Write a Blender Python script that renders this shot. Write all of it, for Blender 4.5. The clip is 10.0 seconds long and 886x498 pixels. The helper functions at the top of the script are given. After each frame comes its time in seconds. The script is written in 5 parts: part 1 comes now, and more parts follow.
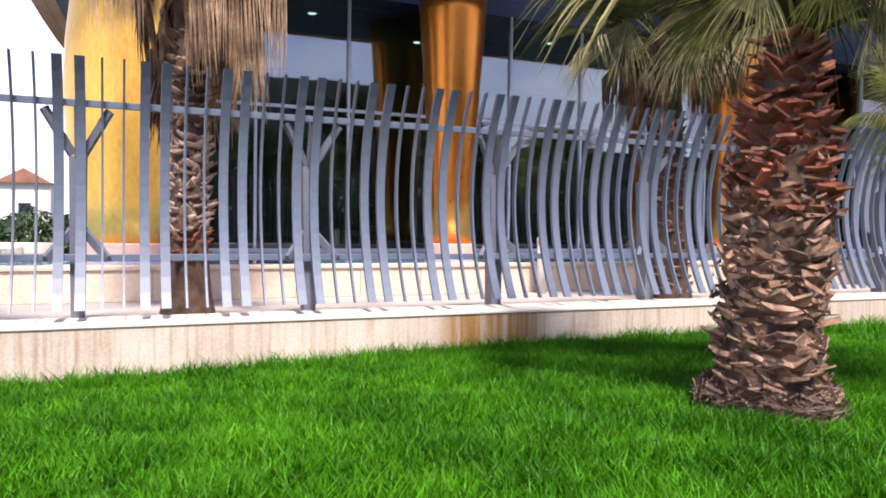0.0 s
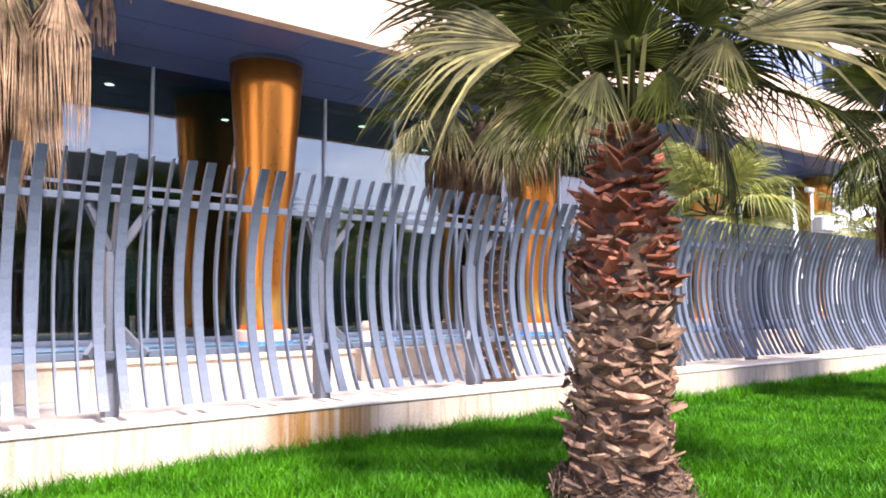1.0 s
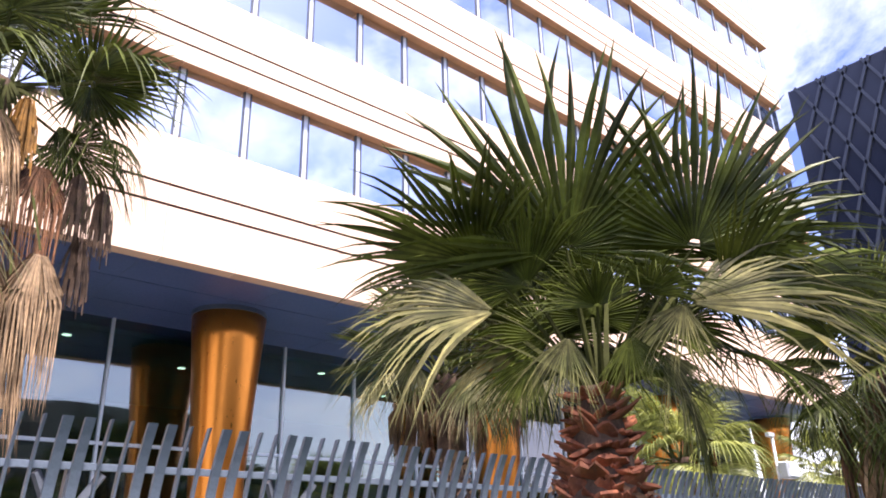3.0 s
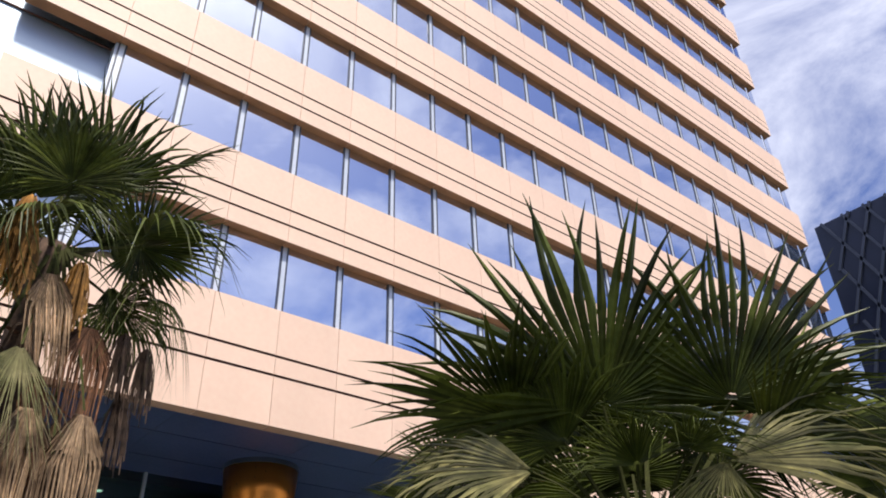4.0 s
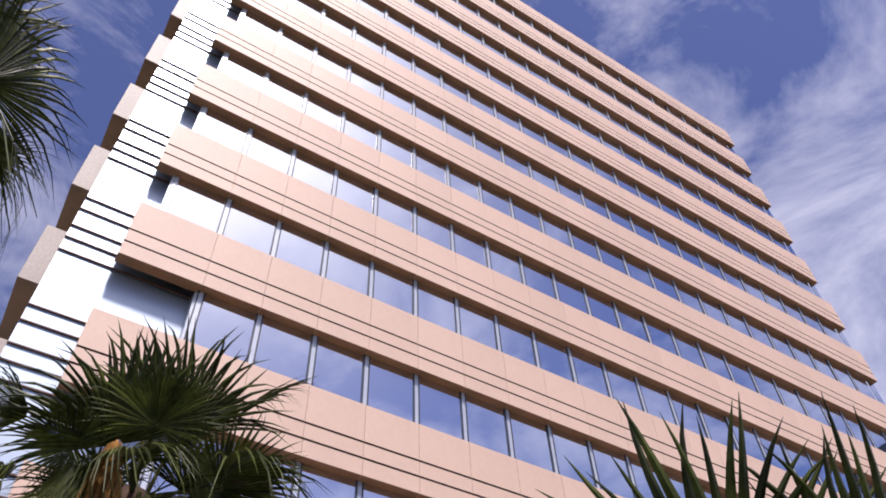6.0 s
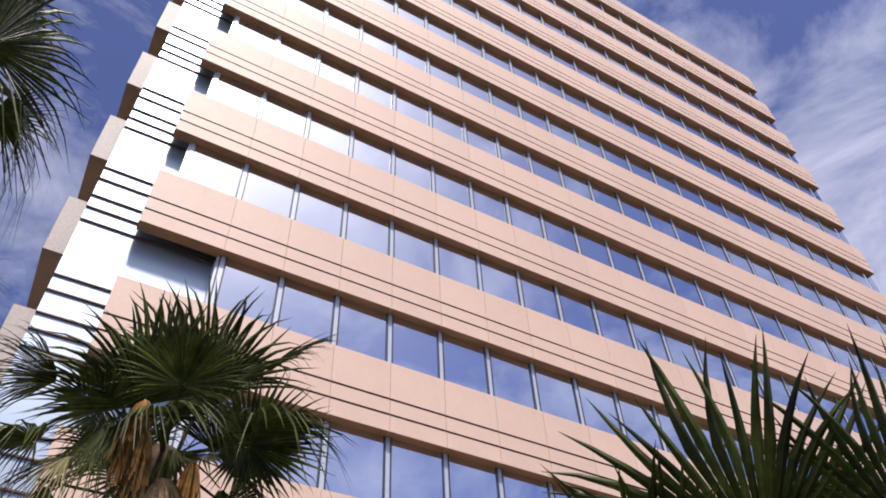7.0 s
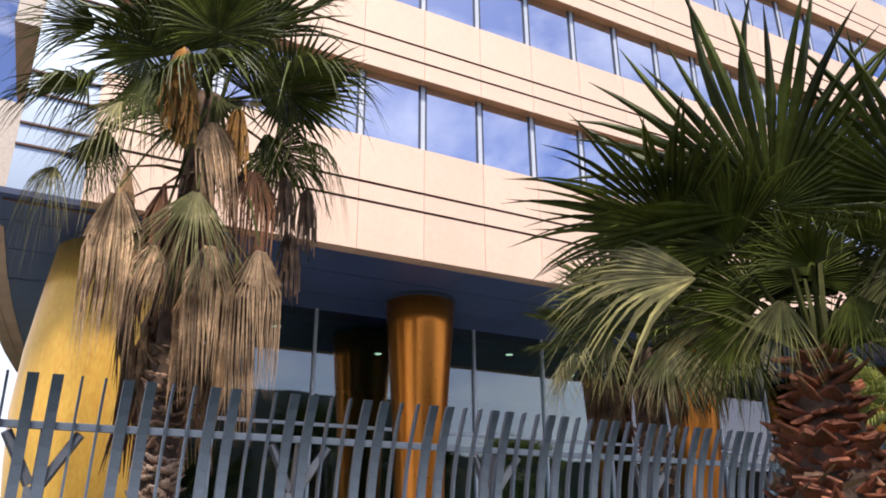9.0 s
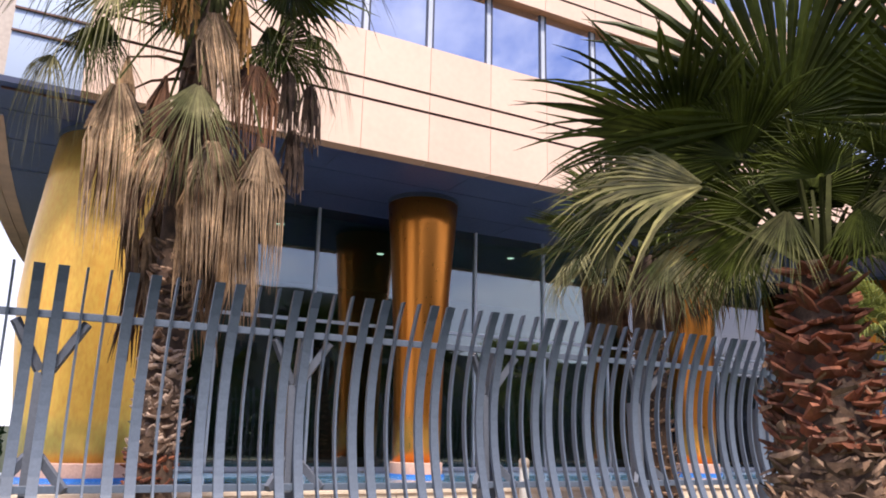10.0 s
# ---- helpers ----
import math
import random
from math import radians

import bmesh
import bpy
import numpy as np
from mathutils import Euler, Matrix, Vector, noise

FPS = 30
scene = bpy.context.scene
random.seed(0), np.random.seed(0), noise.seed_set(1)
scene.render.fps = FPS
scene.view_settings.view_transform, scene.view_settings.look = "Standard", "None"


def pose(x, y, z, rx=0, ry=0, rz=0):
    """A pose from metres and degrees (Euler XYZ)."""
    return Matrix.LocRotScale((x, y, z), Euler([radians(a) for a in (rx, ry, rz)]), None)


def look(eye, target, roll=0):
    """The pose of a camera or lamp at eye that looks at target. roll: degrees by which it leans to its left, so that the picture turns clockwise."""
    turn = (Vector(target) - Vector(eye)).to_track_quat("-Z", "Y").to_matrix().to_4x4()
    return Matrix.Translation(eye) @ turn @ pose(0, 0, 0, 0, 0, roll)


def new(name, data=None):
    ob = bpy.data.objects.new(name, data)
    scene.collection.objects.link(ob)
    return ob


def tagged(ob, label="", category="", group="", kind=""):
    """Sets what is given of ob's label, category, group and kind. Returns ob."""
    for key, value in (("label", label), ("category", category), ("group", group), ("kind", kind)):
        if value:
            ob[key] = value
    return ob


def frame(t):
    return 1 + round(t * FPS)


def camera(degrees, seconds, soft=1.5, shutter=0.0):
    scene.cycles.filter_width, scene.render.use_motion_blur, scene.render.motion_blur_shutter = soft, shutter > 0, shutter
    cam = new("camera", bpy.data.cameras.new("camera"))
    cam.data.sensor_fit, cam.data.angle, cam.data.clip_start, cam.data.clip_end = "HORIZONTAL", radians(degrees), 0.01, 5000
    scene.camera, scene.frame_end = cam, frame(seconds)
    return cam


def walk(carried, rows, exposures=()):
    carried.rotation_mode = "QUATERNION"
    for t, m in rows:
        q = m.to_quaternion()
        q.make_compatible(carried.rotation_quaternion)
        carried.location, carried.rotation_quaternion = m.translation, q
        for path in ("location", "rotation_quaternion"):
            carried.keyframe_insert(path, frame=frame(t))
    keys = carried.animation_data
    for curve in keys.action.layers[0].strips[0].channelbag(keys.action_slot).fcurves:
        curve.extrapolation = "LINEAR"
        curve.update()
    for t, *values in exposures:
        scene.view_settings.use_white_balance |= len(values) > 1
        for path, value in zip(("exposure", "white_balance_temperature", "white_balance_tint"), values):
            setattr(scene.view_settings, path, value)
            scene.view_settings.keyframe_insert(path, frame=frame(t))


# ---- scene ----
cam = camera(60.5, 10.0, soft=1.85)
PATH = [
    (0, (0.498, -2.042, 1.544), (1.295, -0.209, 1.483), 0.8),
    (0.5, (0.482, -1.691, 1.582), (1.533, 0.01, 1.605), -0.2),
    (1, (0.432, -1.509, 1.639), (1.666, 0.058, 1.788), -0.3),
    (1.5, (0.349, -1.443, 1.693), (1.69, 0.019, 1.949), -0.9),
    (2, (0.298, -1.422, 1.738), (1.653, -0.003, 2.129), -1.1),
    (2.5, (0.309, -1.427, 1.78), (1.616, -0.027, 2.355), -1.4),
    (4, (0.099, -1.625, 1.871), (1.176, -0.333, 2.953), -1.7),
    (4.5, (0.031, -1.63, 1.872), (0.998, -0.395, 3.112), -2.0),
    (5, (-0.015, -1.561, 1.875), (0.853, -0.409, 3.261), -3.3),
    (5.5, (-0.024, -1.49, 1.86), (0.753, -0.435, 3.371), -4.1),
    (6.8, (0.113, -1.326, 1.808), (0.816, -0.246, 3.338), -3.3),
    (7, (0.13, -1.321, 1.803), (0.853, -0.165, 3.266), -3.1),
    (7.5, (0.155, -1.355, 1.785), (0.926, 0.004, 3.033), -2.9),
    (8, (0.139, -1.373, 1.772), (0.96, 0.125, 2.812), -3.2),
    (8.5, (0.111, -1.409, 1.746), (0.966, 0.178, 2.614), -1.8),
    (9, (0.081, -1.44, 1.717), (0.956, 0.207, 2.437), -0.3),
    (9.5, (0.073, -1.443, 1.709), (0.964, 0.247, 2.301), 0.6),
    (10, (0.086, -1.416, 1.718), (0.992, 0.302, 2.194), 1.3),
]
EXPOSURES = [(0, 0.9, 6600, 23), (1.0, 1.5, 6700, 23), (2.7, 1.48, 6700, 21), (4.0, 0.2, 6700, 11), (5.5, -0.25, 6500, 22), (7.5, -0.22, 6500, 15), (8.5, 0.22, 6800, 12), (10, 0.48, 6800, 18)]
walk(cam, [(t, look(eye, target, roll)) for t, eye, target, roll in PATH], EXPOSURES)

# ---- world, sun, exposure ----
SUN_DIR = Vector((-0.06, -0.50, 0.865)).normalized()
elev = math.asin(SUN_DIR.z)
rot = math.atan2(SUN_DIR.x, SUN_DIR.y)
world = bpy.data.worlds.new("sky_world")
scene.world = world
world.use_nodes = True
wn, wl = world.node_tree.nodes, world.node_tree.links
wn.clear()
w_out = wn.new("ShaderNodeOutputWorld")
w_bg = wn.new("ShaderNodeBackground")
w_sky = wn.new("ShaderNodeTexSky")
w_sky.sky_type, w_sky.sun_disc = "NISHITA", False
w_sky.sun_elevation, w_sky.sun_rotation = elev, rot
w_sky.air_density, w_sky.dust_density, w_sky.ozone_density = 1.0, 0.7, 3.0
w_co = wn.new("ShaderNodeTexCoord")
w_map = wn.new("ShaderNodeMapping")
w_map.inputs["Scale"].default_value = (1.0, 1.0, 1.9)
w_map.inputs["Location"].default_value = (0.35, 0.2, 0.0)
w_n = wn.new("ShaderNodeTexNoise")
w_n.inputs["Scale"].default_value = 3.2
w_n.inputs["Detail"].default_value = 9.0
w_n.inputs["Roughness"].default_value = 0.62
w_n.inputs["Distortion"].default_value = 0.4
w_r = wn.new("ShaderNodeValToRGB")
w_r.color_ramp.elements[0].position = 0.45
w_r.color_ramp.elements[1].position = 0.74
w_r.color_ramp.elements[0].color = (0.06, 0.06, 0.06, 1)
w_r.color_ramp.elements[1].color = (0.72, 0.72, 0.72, 1)
w_mix = wn.new("ShaderNodeMix")
w_mix.data_type = "RGBA"
w_mix.inputs[7].default_value = (12.5, 13.0, 14.8, 1)
w_bg.inputs["Strength"].default_value = 0.092
w_hs = wn.new("ShaderNodeHueSaturation")
w_hs.inputs["Saturation"].default_value = 1.28
w_hs.inputs["Value"].default_value = 1.4
w_hs.inputs["Hue"].default_value = 0.52
wl.new(w_co.outputs["Generated"], w_map.inputs["Vector"])
wl.new(w_map.outputs["Vector"], w_n.inputs["Vector"])
wl.new(w_n.outputs["Fac"], w_r.inputs["Fac"])
# haze: thicker at the horizon and round the sun
w_sep = wn.new("ShaderNodeSeparateXYZ")
wl.new(w_co.outputs["Generated"], w_sep.inputs["Vector"])
w_low = wn.new("ShaderNodeMapRange")
w_low.inputs["From Min"].default_value, w_low.inputs["From Max"].default_value = 0.0, 0.38
w_low.inputs["To Min"].default_value, w_low.inputs["To Max"].default_value = 0.85, 0.0
wl.new(w_sep.outputs["Z"], w_low.inputs["Value"])
w_dot = wn.new("ShaderNodeVectorMath")
w_dot.operation = "DOT_PRODUCT"
w_dot.inputs[1].default_value = SUN_DIR
wl.new(w_co.outputs["Generated"], w_dot.inputs[0])
w_max = wn.new("ShaderNodeMath")
w_max.operation = "MAXIMUM"
w_max.inputs[1].default_value = 0.0
wl.new(w_dot.outputs["Value"], w_max.inputs[0])
w_pow = wn.new("ShaderNodeMath")
w_pow.operation = "POWER"
w_pow.inputs[1].default_value = 16.0
wl.new(w_max.outputs[0], w_pow.inputs[0])
w_a1 = wn.new("ShaderNodeMath")
w_a1.operation = "ADD"
wl.new(w_low.outputs["Result"], w_a1.inputs[0])
wl.new(w_pow.outputs[0], w_a1.inputs[1])
w_a2 = wn.new("ShaderNodeMath")
w_a2.operation, w_a2.use_clamp = "ADD", True
wl.new(w_a1.outputs[0], w_a2.inputs[0])
wl.new(w_r.outputs["Color"], w_a2.inputs[1])
wl.new(w_a2.outputs[0], w_mix.inputs[0])
wl.new(w_sky.outputs["Color"], w_hs.inputs["Color"])
wl.new(w_hs.outputs["Color"], w_mix.inputs[6])
# bright haze close to the sun
w_pow2 = wn.new("ShaderNodeMath")
w_pow2.operation = "POWER"
w_pow2.inputs[1].default_value = 42.0
wl.new(w_max.outputs[0], w_pow2.inputs[0])
w_aur = wn.new("ShaderNodeMix")
w_aur.data_type, w_aur.blend_type = "RGBA", "ADD"
w_aur.inputs[7].default_value = (24.0, 23.5, 22.5, 1)
wl.new(w_pow2.outputs[0], w_aur.inputs[0])
wl.new(w_mix.outputs[2], w_aur.inputs[6])
wl.new(w_aur.outputs[2], w_bg.inputs["Color"])
wl.new(w_bg.outputs["Background"], w_out.inputs["Surface"])

sun_data = bpy.data.lights.new("sun", "SUN")
sun_data.energy, sun_data.angle, sun_data.color = 4.6, radians(7.0), (1.0, 0.955, 0.88)
sun = new("sun", sun_data)
sun.matrix_world = look(SUN_DIR * 60, (0, 0, 0))


# ---- materials ----
def mat(name, color, rough=0.6, metal=0.0, var=0.12, scale=6.0, fine=60.0, bump=0.15, bump_scale=None,
        spec=0.5, tint=None, obj_random=0.0, island=0.0, coord="Object", stretch=(1, 1, 1), translucent=0.0, grain=None):
    """A procedural surface: two scales of noise on colour, roughness variation and bump."""
    m = bpy.data.materials.new(name)
    m.use_nodes = True
    n, l = m.node_tree.nodes, m.node_tree.links
    p = n["Principled BSDF"]
    p.inputs["Roughness"].default_value = rough
    p.inputs["Metallic"].default_value = metal
    p.inputs["Specular IOR Level"].default_value = spec
    co = n.new("ShaderNodeTexCoord")
    mp = n.new("ShaderNodeMapping")
    mp.inputs["Scale"].default_value = stretch
    l.new(co.outputs[coord], mp.inputs["Vector"])
    big = n.new("ShaderNodeTexNoise")
    big.inputs["Scale"].default_value, big.inputs["Detail"].default_value = scale, 5
    small = n.new("ShaderNodeTexNoise")
    small.inputs["Scale"].default_value, small.inputs["Detail"].default_value = fine, 4
    for q in (big, small):
        l.new(mp.outputs["Vector"], q.inputs["Vector"])
    c1 = n.new("ShaderNodeMix")
    c1.data_type = "RGBA"
    dark = [max(0.0, c * (1 - 1.6 * var)) for c in color]
    other = tint or [min(1.0, c * (1 + var)) for c in color]
    c1.inputs[6].default_value, c1.inputs[7].default_value = (*dark, 1), (*other, 1)
    mr = n.new("ShaderNodeMapRange")
    mr.inputs["From Min"].default_value, mr.inputs["From Max"].default_value = 0.3, 0.7
    l.new(big.outputs["Fac"], mr.inputs["Value"])
    l.new(mr.outputs["Result"], c1.inputs[0])
    last = c1.outputs[2]
    c2 = n.new("ShaderNodeMix")
    c2.data_type, c2.blend_type = "RGBA", "OVERLAY"
    c2.inputs[0].default_value = min(1.0, 0.25 + var * 1.5) if grain is None else grain
    l.new(last, c2.inputs[6])
    l.new(small.outputs["Color"], c2.inputs[7])
    sat = n.new("ShaderNodeRGBToBW")
    l.new(small.outputs["Color"], sat.inputs["Color"])
    l.new(sat.outputs["Val"], c2.inputs[7])
    last = c2.outputs[2]
    if obj_random or island:
        hs = n.new("ShaderNodeHueSaturation")
        src = n.new("ShaderNodeObjectInfo" if obj_random else "ShaderNodeNewGeometry")
        v = n.new("ShaderNodeMapRange")
        a = obj_random or island
        v.inputs["To Min"].default_value, v.inputs["To Max"].default_value = 1 - a, 1 + a
        l.new(src.outputs["Random" if obj_random else "Random Per Island"], v.inputs["Value"])
        l.new(v.outputs["Result"], hs.inputs["Value"])
        l.new(last, hs.inputs["Color"])
        last = hs.outputs["Color"]
    l.new(last, p.inputs["Base Color"])
    rr = n.new("ShaderNodeMapRange")
    rr.inputs["To Min"].default_value, rr.inputs["To Max"].default_value = max(0.02, rough - 0.1), min(1, rough + 0.1)
    l.new(small.outputs["Fac"], rr.inputs["Value"])
    l.new(rr.outputs["Result"], p.inputs["Roughness"])
    if bump:
        b = n.new("ShaderNodeBump")
        b.inputs["Strength"].default_value, b.inputs["Distance"].default_value = bump, 0.01
        l.new(small.outputs["Fac"], b.inputs["Height"])
        l.new(b.outputs["Normal"], p.inputs["Normal"])
    if translucent:
        tr = n.new("ShaderNodeBsdfTranslucent")
        mx = n.new("ShaderNodeMixShader")
        mx.inputs[0].default_value = translucent
        l.new(last, tr.inputs["Color"])
        l.new(p.outputs["BSDF"], mx.inputs[1])
        l.new(tr.outputs["BSDF"], mx.inputs[2])
        l.new(mx.outputs["Shader"], n["Material Output"].inputs["Surface"])
    return m


M_SOIL = mat("soil_under_grass", (0.045, 0.055, 0.02), 0.95, var=0.3, scale=3, bump=0.4)
M_GRASS = mat("grass_blade", (0.030, 0.180, 0.002), 0.55, var=0.2, scale=1.1, fine=9, bump=0, island=0.45,
              tint=(0.072, 0.29, 0.004), translucent=0.35, spec=0.2)
M_FENCE = mat("fence_paint_grey", (0.115, 0.145, 0.195), 0.42, var=0.06, scale=2, fine=40, bump=0.05, obj_random=0.08)
M_FENCE_DARK = mat("post_paint_grey", (0.12, 0.135, 0.17), 0.45, var=0.08, scale=2, fine=40, bump=0.05)
M_CLAD = mat("pink_stone_cladding", (0.76, 0.54, 0.415), 0.55, var=0.05, scale=0.5, fine=9, bump=0.04, obj_random=0.035, grain=0.12)
M_CLAD_SIDE = mat("grey_beige_cladding", (0.52, 0.45, 0.40), 0.55, var=0.06, scale=0.5, fine=14, bump=0.06, obj_random=0.04)
M_GROOVE = mat("groove_brown", (0.13, 0.06, 0.048), 0.7, var=0.1, bump=0.05)
# shade and warm bounce light under the bands are put into this brown
M_SOFFIT_BAND = mat("band_underside_bounce_brown", (0.44, 0.235, 0.13), 0.6, var=0.12, scale=1.5, bump=0.05)
M_MULL = mat("aluminium_mullion", (0.55, 0.60, 0.68), 0.35, metal=0.2, var=0.04, bump=0.03)
M_MULL_DARK = mat("dark_gasket", (0.05, 0.06, 0.09), 0.4, var=0.05, bump=0)
M_SOFFIT = mat("dark_blue_soffit_panel", (0.040, 0.052, 0.105), 0.4, var=0.10, scale=0.6, fine=20, bump=0.03)
M_GOLD = mat("gold_metal_cladding", (0.80, 0.45, 0.085), 0.36, metal=0.6, var=0.14, scale=1.6, fine=22, bump=0.05,
             stretch=(1, 1, 0.35))
M_BRONZE = mat("bronze_metal_cladding", (0.68, 0.24, 0.042), 0.31, metal=0.95, var=0.05, scale=1.8, fine=22, bump=0.01, grain=0.1,
               stretch=(1, 1, 0.3))
M_PINKSTONE = mat("pink_stone_base", (0.55, 0.33, 0.25), 0.55, var=0.10, scale=3, fine=30, bump=0.1, obj_random=0.06)
M_PLINTH = mat("beige_stone_plinth", (0.68, 0.55, 0.42), 0.6, var=0.12, scale=1.2, fine=25, bump=0.1, obj_random=0.09)
M_CAP = mat("pale_concrete_coping", (0.76, 0.68, 0.57), 0.75, var=0.10, scale=1.4, fine=40, bump=0.15, obj_random=0.04)
M_PAVE = mat("grey_paving", (0.36, 0.33, 0.30), 0.8, var=0.15, scale=1.5, fine=40, bump=0.15, obj_random=0.08)
M_TILE = mat("pool_blue_tile", (0.03, 0.16, 0.50), 0.25, var=0.15, scale=8, fine=30, bump=0.05)
M_BOOT = mat("palm_leaf_base", (0.13, 0.060, 0.032), 0.85, var=0.4, scale=9, fine=45, bump=0.5, obj_random=0.55,
             tint=(0.40, 0.25, 0.16))
M_BOOT_RED = mat("palm_leaf_base_red", (0.17, 0.045, 0.02), 0.8, var=0.35, scale=6, fine=45, bump=0.5, obj_random=0.4,
                 tint=(0.32, 0.105, 0.05))
M_TRUNK = mat("palm_trunk_fibre", (0.085, 0.05, 0.032), 0.95, var=0.4, scale=6, fine=50, bump=0.6)
M_LEAF = mat("palm_leaf_green", (0.036, 0.053, 0.008), 0.45, var=0.35, scale=2.2, fine=14, bump=0, island=0.5,
             tint=(0.112, 0.132, 0.026), translucent=0.05, spec=0.2)
M_LEAF_OLIVE = mat("palm_leaf_olive", (0.105, 0.122, 0.036), 0.55, var=0.3, scale=2.2, fine=14, bump=0, island=0.65,
                   tint=(0.31, 0.275, 0.12), translucent=0.1, spec=0.4)
M_LEAF_YEL = mat("palm_leaf_yellow_green", (0.20, 0.25, 0.045), 0.45, var=0.3, scale=2.2, fine=14, bump=0, island=0.3,
                 tint=(0.36, 0.38, 0.10), translucent=0.25)
M_LEAF_PALE = mat("palm_leaf_drying", (0.26, 0.31, 0.10), 0.6, var=0.3, scale=2.0, fine=14, bump=0, island=0.35,
                  tint=(0.52, 0.46, 0.26), translucent=0.3)
M_DEAD = mat("palm_leaf_dead", (0.17, 0.085, 0.04), 0.85, var=0.4, scale=2.5, fine=20, bump=0.1, obj_random=0.45,
             tint=(0.42, 0.265, 0.145), translucent=0.1)
M_DEAD_PALE = mat("palm_leaf_dead_pale", (0.33, 0.195, 0.105), 0.85, var=0.4, scale=2.5, fine=20, bump=0.1, island=0.45,
                  tint=(0.60, 0.42, 0.265), translucent=0.1)
M_DEAD_DARK = mat("palm_leaf_dead_dark", (0.12, 0.05, 0.025), 0.85, var=0.4, scale=2.5, fine=20, bump=0.1, island=0.45,
                  tint=(0.24, 0.11, 0.055), translucent=0.05)
# paler copy of the leaf base: sunlight on the tall trunk put into colour
M_BOOT_SUNLIT = mat("palm_leaf_base_sunlit", (0.36, 0.235, 0.165), 0.85, var=0.35, scale=5, fine=45, bump=0.5, obj_random=0.4,
                  tint=(0.60, 0.44, 0.34))
M_PETIOLE = mat("palm_stalk", (0.045, 0.048, 0.014), 0.8, var=0.25, scale=4, bump=0.05, spec=0.1)
M_FRUIT = mat("palm_fruit_stalk", (0.32, 0.15, 0.03), 0.8, var=0.35, scale=5, bump=0.2, island=0.4)
M_DARKGLASS = mat("black_curtain_wall", (0.022, 0.028, 0.055), 0.25, var=0.2, scale=0.05, bump=0)
M_WHITEWALL = mat("white_render", (0.74, 0.71, 0.66), 0.85, var=0.06, scale=0.4, bump=0.1)
M_ROOFTILE = mat("red_roof_tile", (0.30, 0.14, 0.09), 0.85, var=0.2, scale=1, bump=0.2)
M_HEDGE = mat("hedge_leaf", (0.04, 0.085, 0.028), 0.6, var=0.3, scale=3, fine=20, bump=0, island=0.45, translucent=0.2)
M_INT = mat("interior_wall", (0.16, 0.17, 0.15), 0.8, var=0.2, scale=0.5, bump=0.05)
M_INT_CEIL = mat("interior_ceiling_grey_green", (0.22, 0.36, 0.33), 0.8, var=0.15, scale=0.5, bump=0.05)
M_INT_DARK = mat("interior_dark", (0.05, 0.05, 0.055), 0.7, var=0.2, scale=0.5, bump=0.05)
M_INT_GREEN = mat("interior_green_panel", (0.16, 0.21, 0.085), 0.6, var=0.15, scale=0.7, bump=0.05)
M_CARGLASS = mat("car_glass", (0.02, 0.03, 0.035), 0.08, var=0.05, bump=0)
M_LAMPBOX = mat("floodlight_grey", (0.50, 0.53, 0.57), 0.4, metal=0.3, var=0.06, bump=0.03)
M_LAMPFACE = mat("floodlight_glass", (0.75, 0.78, 0.8), 0.15, var=0.04, bump=0)
M_PIPE = mat("white_plastic_pipe", (0.72, 0.70, 0.66), 0.5, var=0.06, bump=0.05)


